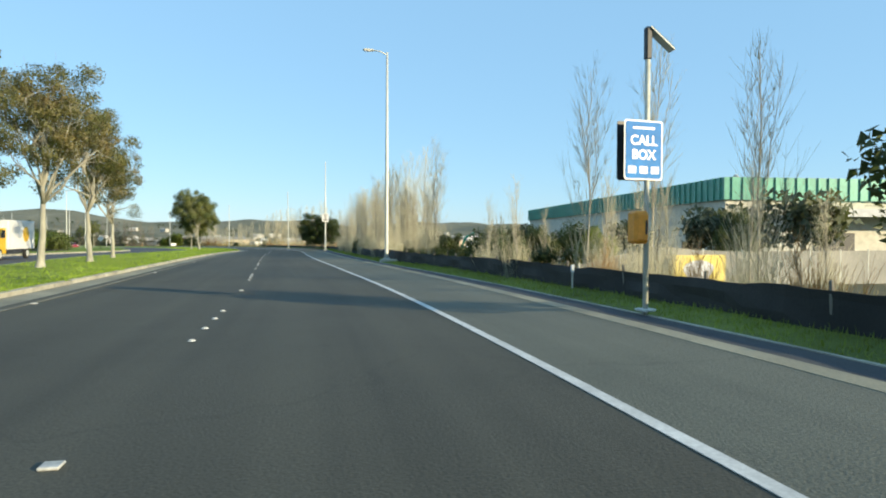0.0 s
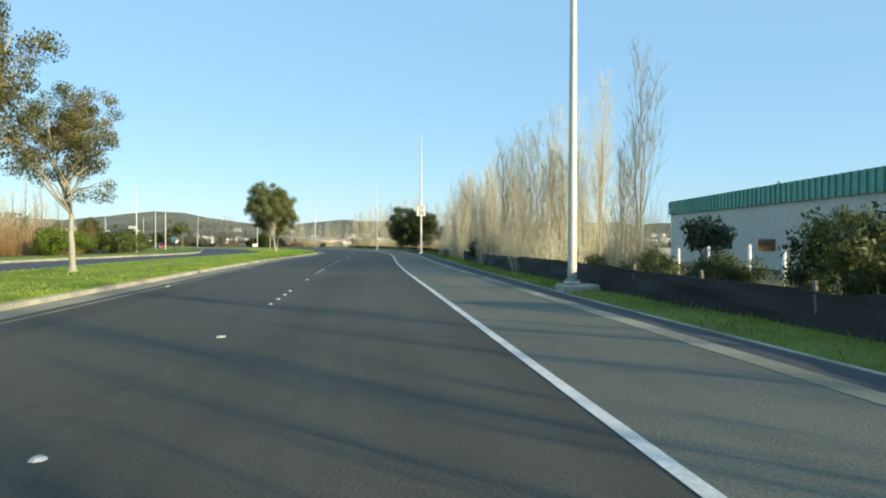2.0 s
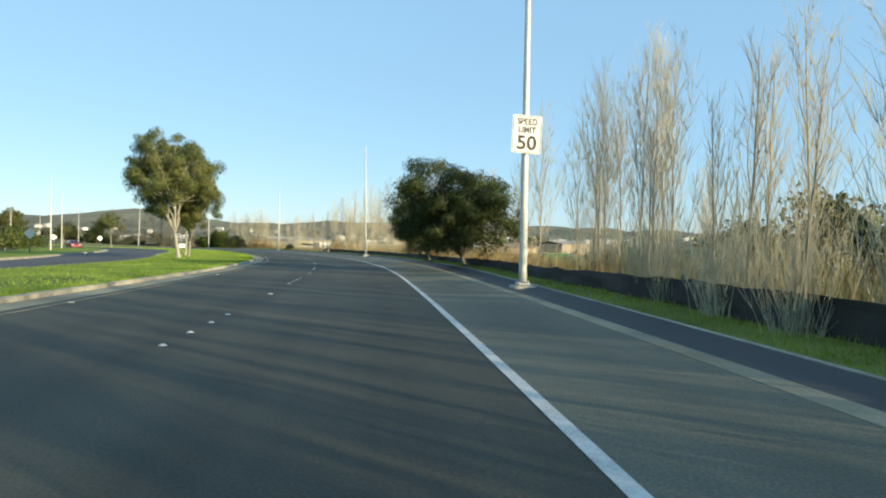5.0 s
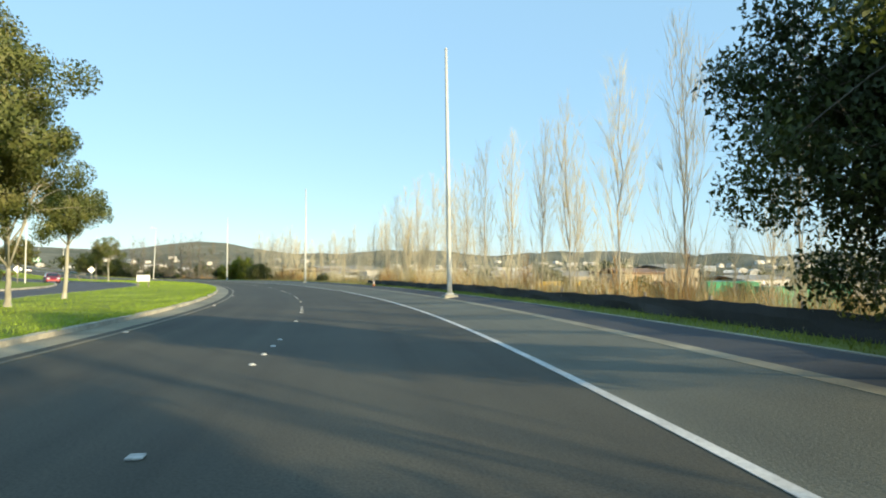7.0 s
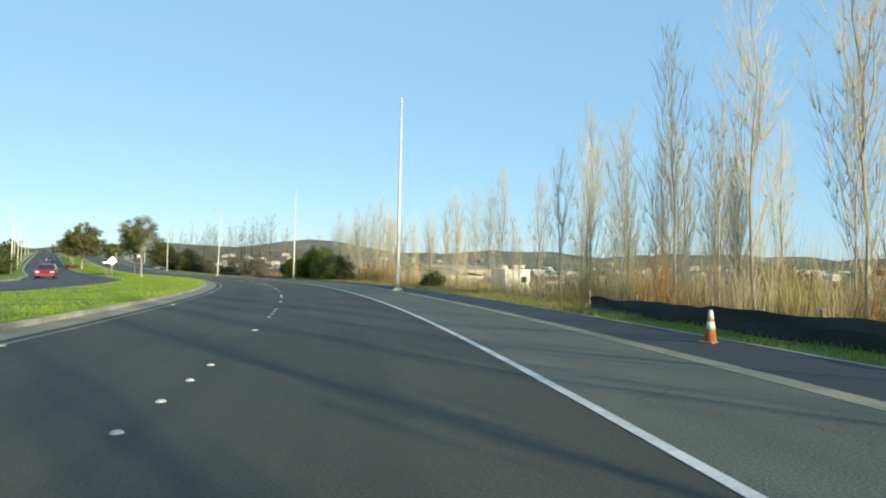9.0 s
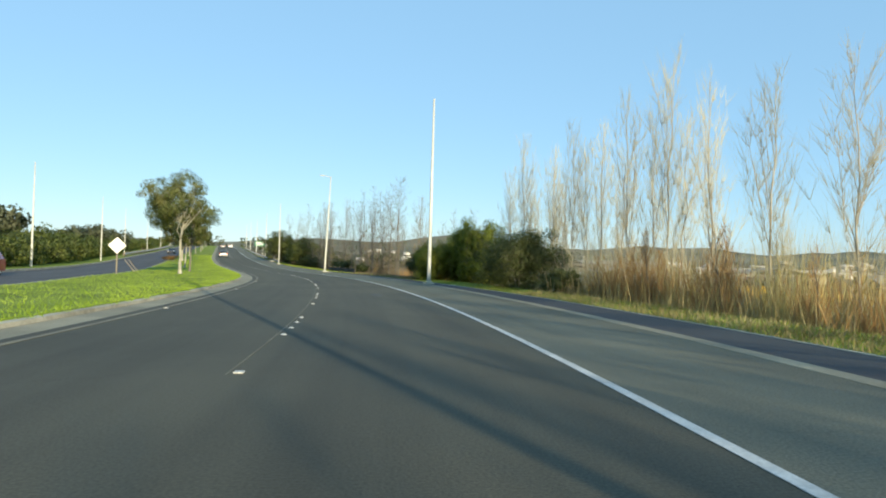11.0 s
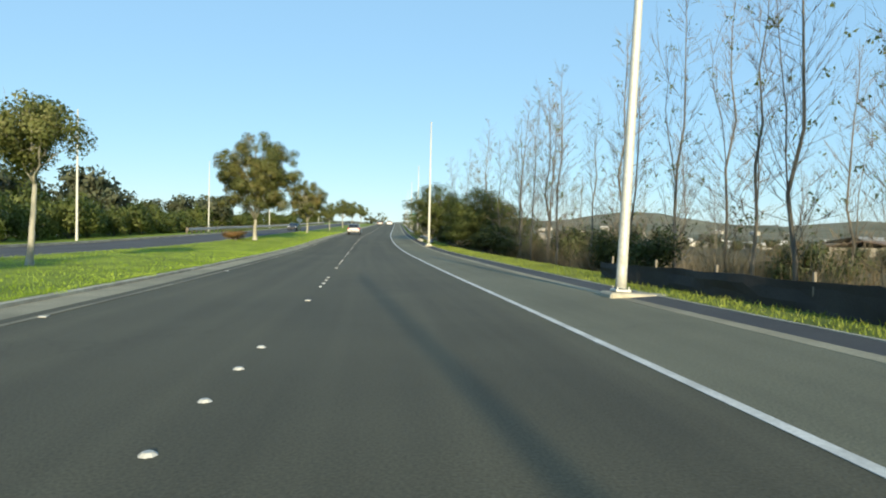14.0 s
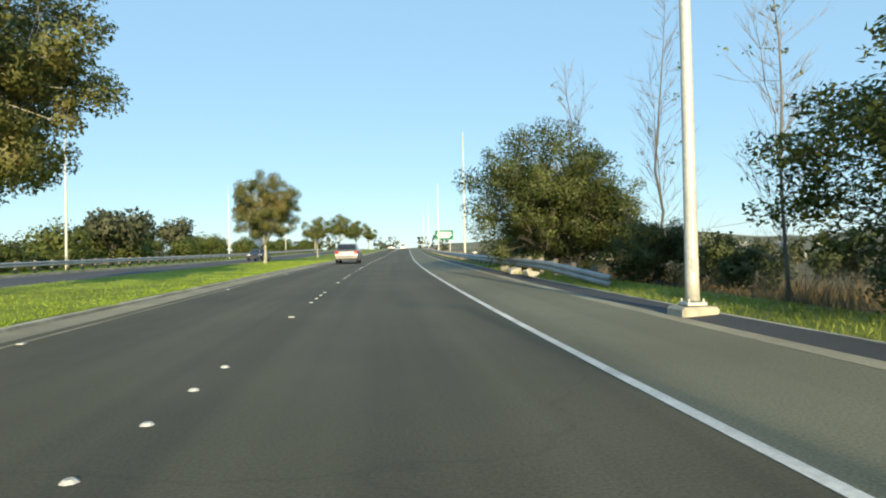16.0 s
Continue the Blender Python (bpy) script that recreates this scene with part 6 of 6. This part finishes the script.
def warehouse():
    """Long white warehouse with a green ribbed parapet."""
    a, b = Vector((21.5, 48.0, 0)), Vector((14.8, 107.5, 0))
    way = (b - a).normalized()
    turn = math.degrees(math.atan2(way.y, way.x))
    z = float(land_height(np.array([24.0]), np.array([70.0]))[0]) - 0.3
    L, W, H = (b - a).length, 62.0, 5.7 - z
    t = thing("warehouse", "long white warehouse with a green ribbed metal parapet", "warehouse", at=pose(a.x, a.y, z, 0, 0, turn))
    part("wall", Geo().box((L / 2, -W / 2, (H - 1.6) / 2), (L, W, H - 1.6)), M_WALL_CREAM, t)
    par = part("parapet", Geo().box((L / 2, -W / 2, H - 0.75), (L + 0.5, W + 0.5, 1.7)), M_ROOF_GREEN, t)
    rib = Geo().box((0, 0, H - 0.75), (0.16, 0.12, 1.74)).mesh("rib", M_ROOF_GREEN)
    for k in range(70):
        part("rib", rib, M_ROOF_GREEN, par, at=pose(-0.3, -0.4 - k * 0.88, 0, 0, 0, 90))
    for k in range(65):
        part("rib", rib, M_ROOF_GREEN, par, at=pose(0.3 + k * 0.92, 0.3, 0))
    part("roof", Geo().box((L / 2, -W / 2, H + 0.14), (L - 0.6, W - 0.6, 0.06)), M_ROOF, t)
    for k in range(7):
        part("loading_door", Geo().box((-0.03, -9 - k * 7.5, 1.9), (0.12, 3.4, 3.4), None, 0.02), M_DARK, t)
    canopy = part("canopy", Geo().box((-1.2, -31, H - 2.6), (2.4, 50, 0.5), None, 0.03), M_ROOF_GREEN, t)
    part("fascia", Geo().box((-2.42, -31, H - 2.6), (0.08, 50, 0.6)), M_WALL_WHITE, canopy)
    for k in range(6):
        part("window", Geo().box((5 + k * 9.2, 0.03, 2.3), (3.2, 0.12, 1.1), None, 0.02), M_GLASS, t)
    for x, y in ((8, -6), (20, -10), (33, -7), (40, -5)):
        part("roof_vent", Geo().tube([(x, y, H), (x, y, H + 0.8), (x + 0.6, y, H + 1.1)], [0.16, 0.16, 0.22], 8), M_SIGN_STEEL, t)


warehouse()


def shed(label, at, size, wall, roof, doors=4):
    """A low industrial building with a pitched roof, doors and a strip of windows."""
    lx, wy, hz = size
    t = thing("industrial_building", label, "building", "buildings in the valley", at=at)
    part("wall", Geo().box((0, 0, hz / 2 - 0.5), (lx, wy, hz + 1.0)), wall, t)
    end = [(-wy / 2 - 0.4, hz - 0.05), (0, hz + 0.09 * wy), (wy / 2 + 0.4, hz - 0.05), (wy / 2 + 0.4, hz + 0.2), (0, hz + 0.09 * wy + 0.28), (-wy / 2 - 0.4, hz + 0.2)]
    part("roof", Geo().prism(end, -lx / 2 - 0.4, lx / 2 + 0.4), roof, t, at=pose(0, 0, 0, 0, 0, 90))
    for k in range(doors):
        x = -lx / 2 + (k + 0.5) * lx / doors
        for sgn in (-1, 1):
            part("door", Geo().box((x, sgn * (wy / 2), 1.5), (lx / doors * 0.36, 0.14, 3.0), None, 0.02), M_DARK, t)
            part("window", Geo().box((x + lx / doors * 0.34, sgn * (wy / 2), hz * 0.62), (lx / doors * 0.22, 0.12, 0.9), None, 0.02), M_GLASS, t)


RB = random.Random(21)
for s, u, lx, wy, hz, tr in ((183, 81, 12, 8, 3.4, 20), (172, 84, 9, 7, 3.0, 35), (165, 52, 9, 6, 4.2, 10), (257.5, 34.4, 8, 6, 3.9, 8), (300, 135, 30, 14, 4.0, 10),
                             (330, 110, 30, 16, 4.2, 80), (182, 165, 50, 20, 5.0, 30), (142, 130, 30, 16, 4.5, 70), (268, 180, 50, 24, 5.5, -40), (380, 130, 34, 18, 4.5, 30),
                             (262, 150, 26, 12, 4.0, 15), (212, 210, 40, 18, 4.5, 0), (350, 190, 60, 26, 5.5, 50), (420, 170, 50, 22, 5.5, 10), (205, 90, 12, 8, 3.0, 70), (200, 119.5, 17, 10, 7.6, 5)):
    shed(RB.choice(("low pale industrial building in the valley", "low tan industrial building in the valley")), planted(s, u, 1, tr + heading(s)), (lx, wy, hz),
         RB.choice((M_WALL_WHITE, M_WALL_CREAM, M_TAN_WALL, M_TAN_WALL)), RB.choice((M_ROOF, M_ROOF, M_TILE)), max(2, int(lx // 9)))


def scattered_houses():
    """Small pale houses on the far hills."""
    rng = random.Random(5)
    g = Geo()
    for k in range(420):
        ang = rng.uniform(-1.0, 2.4)
        r = rng.uniform(620, 1500)
        x, y = -75 - math.sin(ang) * r, 130 + math.cos(ang) * r
        z = float(land_height(np.array([x]), np.array([y]))[0])
        m = pose(x, y, z, 0, 0, rng.uniform(0, 180))
        w, d, h = rng.uniform(9, 20), rng.uniform(8, 11), rng.uniform(3.5, 6)
        g.box(m @ Vector((0, 0, h / 2)), (w, d, h), m.to_3x3().to_4x4())
        roof = [m @ Vector(p) for p in ((-w / 2 - 0.5, -d / 2 - 0.5, h), (w / 2 + 0.5, -d / 2 - 0.5, h), (w / 2 + 0.5, d / 2 + 0.5, h), (-w / 2 - 0.5, d / 2 + 0.5, h), (-w / 2, 0, h + 2.4), (w / 2, 0, h + 2.4))]
        g.add(roof, [(0, 1, 5, 4), (2, 3, 4, 5), (0, 4, 3), (1, 2, 5)])
    tagged(new("hillside_houses", g.mesh("hillside_houses", M_HOUSE)), "small pale houses scattered over the far hills", "houses", "", "stuff")


def far_woods():
    rng = np.random.default_rng(77)
    n = 1500
    ang = rng.uniform(-1.1, 2.5, n)
    r = rng.uniform(300, 1700, n)
    x, y = -75 - np.sin(ang) * r, 130 + np.cos(ang) * r
    z = land_height(x, y)
    size = rng.uniform(2.0, 4.5, n)
    c = np.stack([x, y, z + size * 0.8], -1)
    v, f, nr = leaves(c, size, 70000, 1.1, rng, 0.2, 0.9)
    tagged(new("far_woods", mesh_from("far_woods", v, f, M_FAR_TREE, nr)), "far dark woods on the hills", "woods", "", "stuff")


scattered_houses()
far_woods()
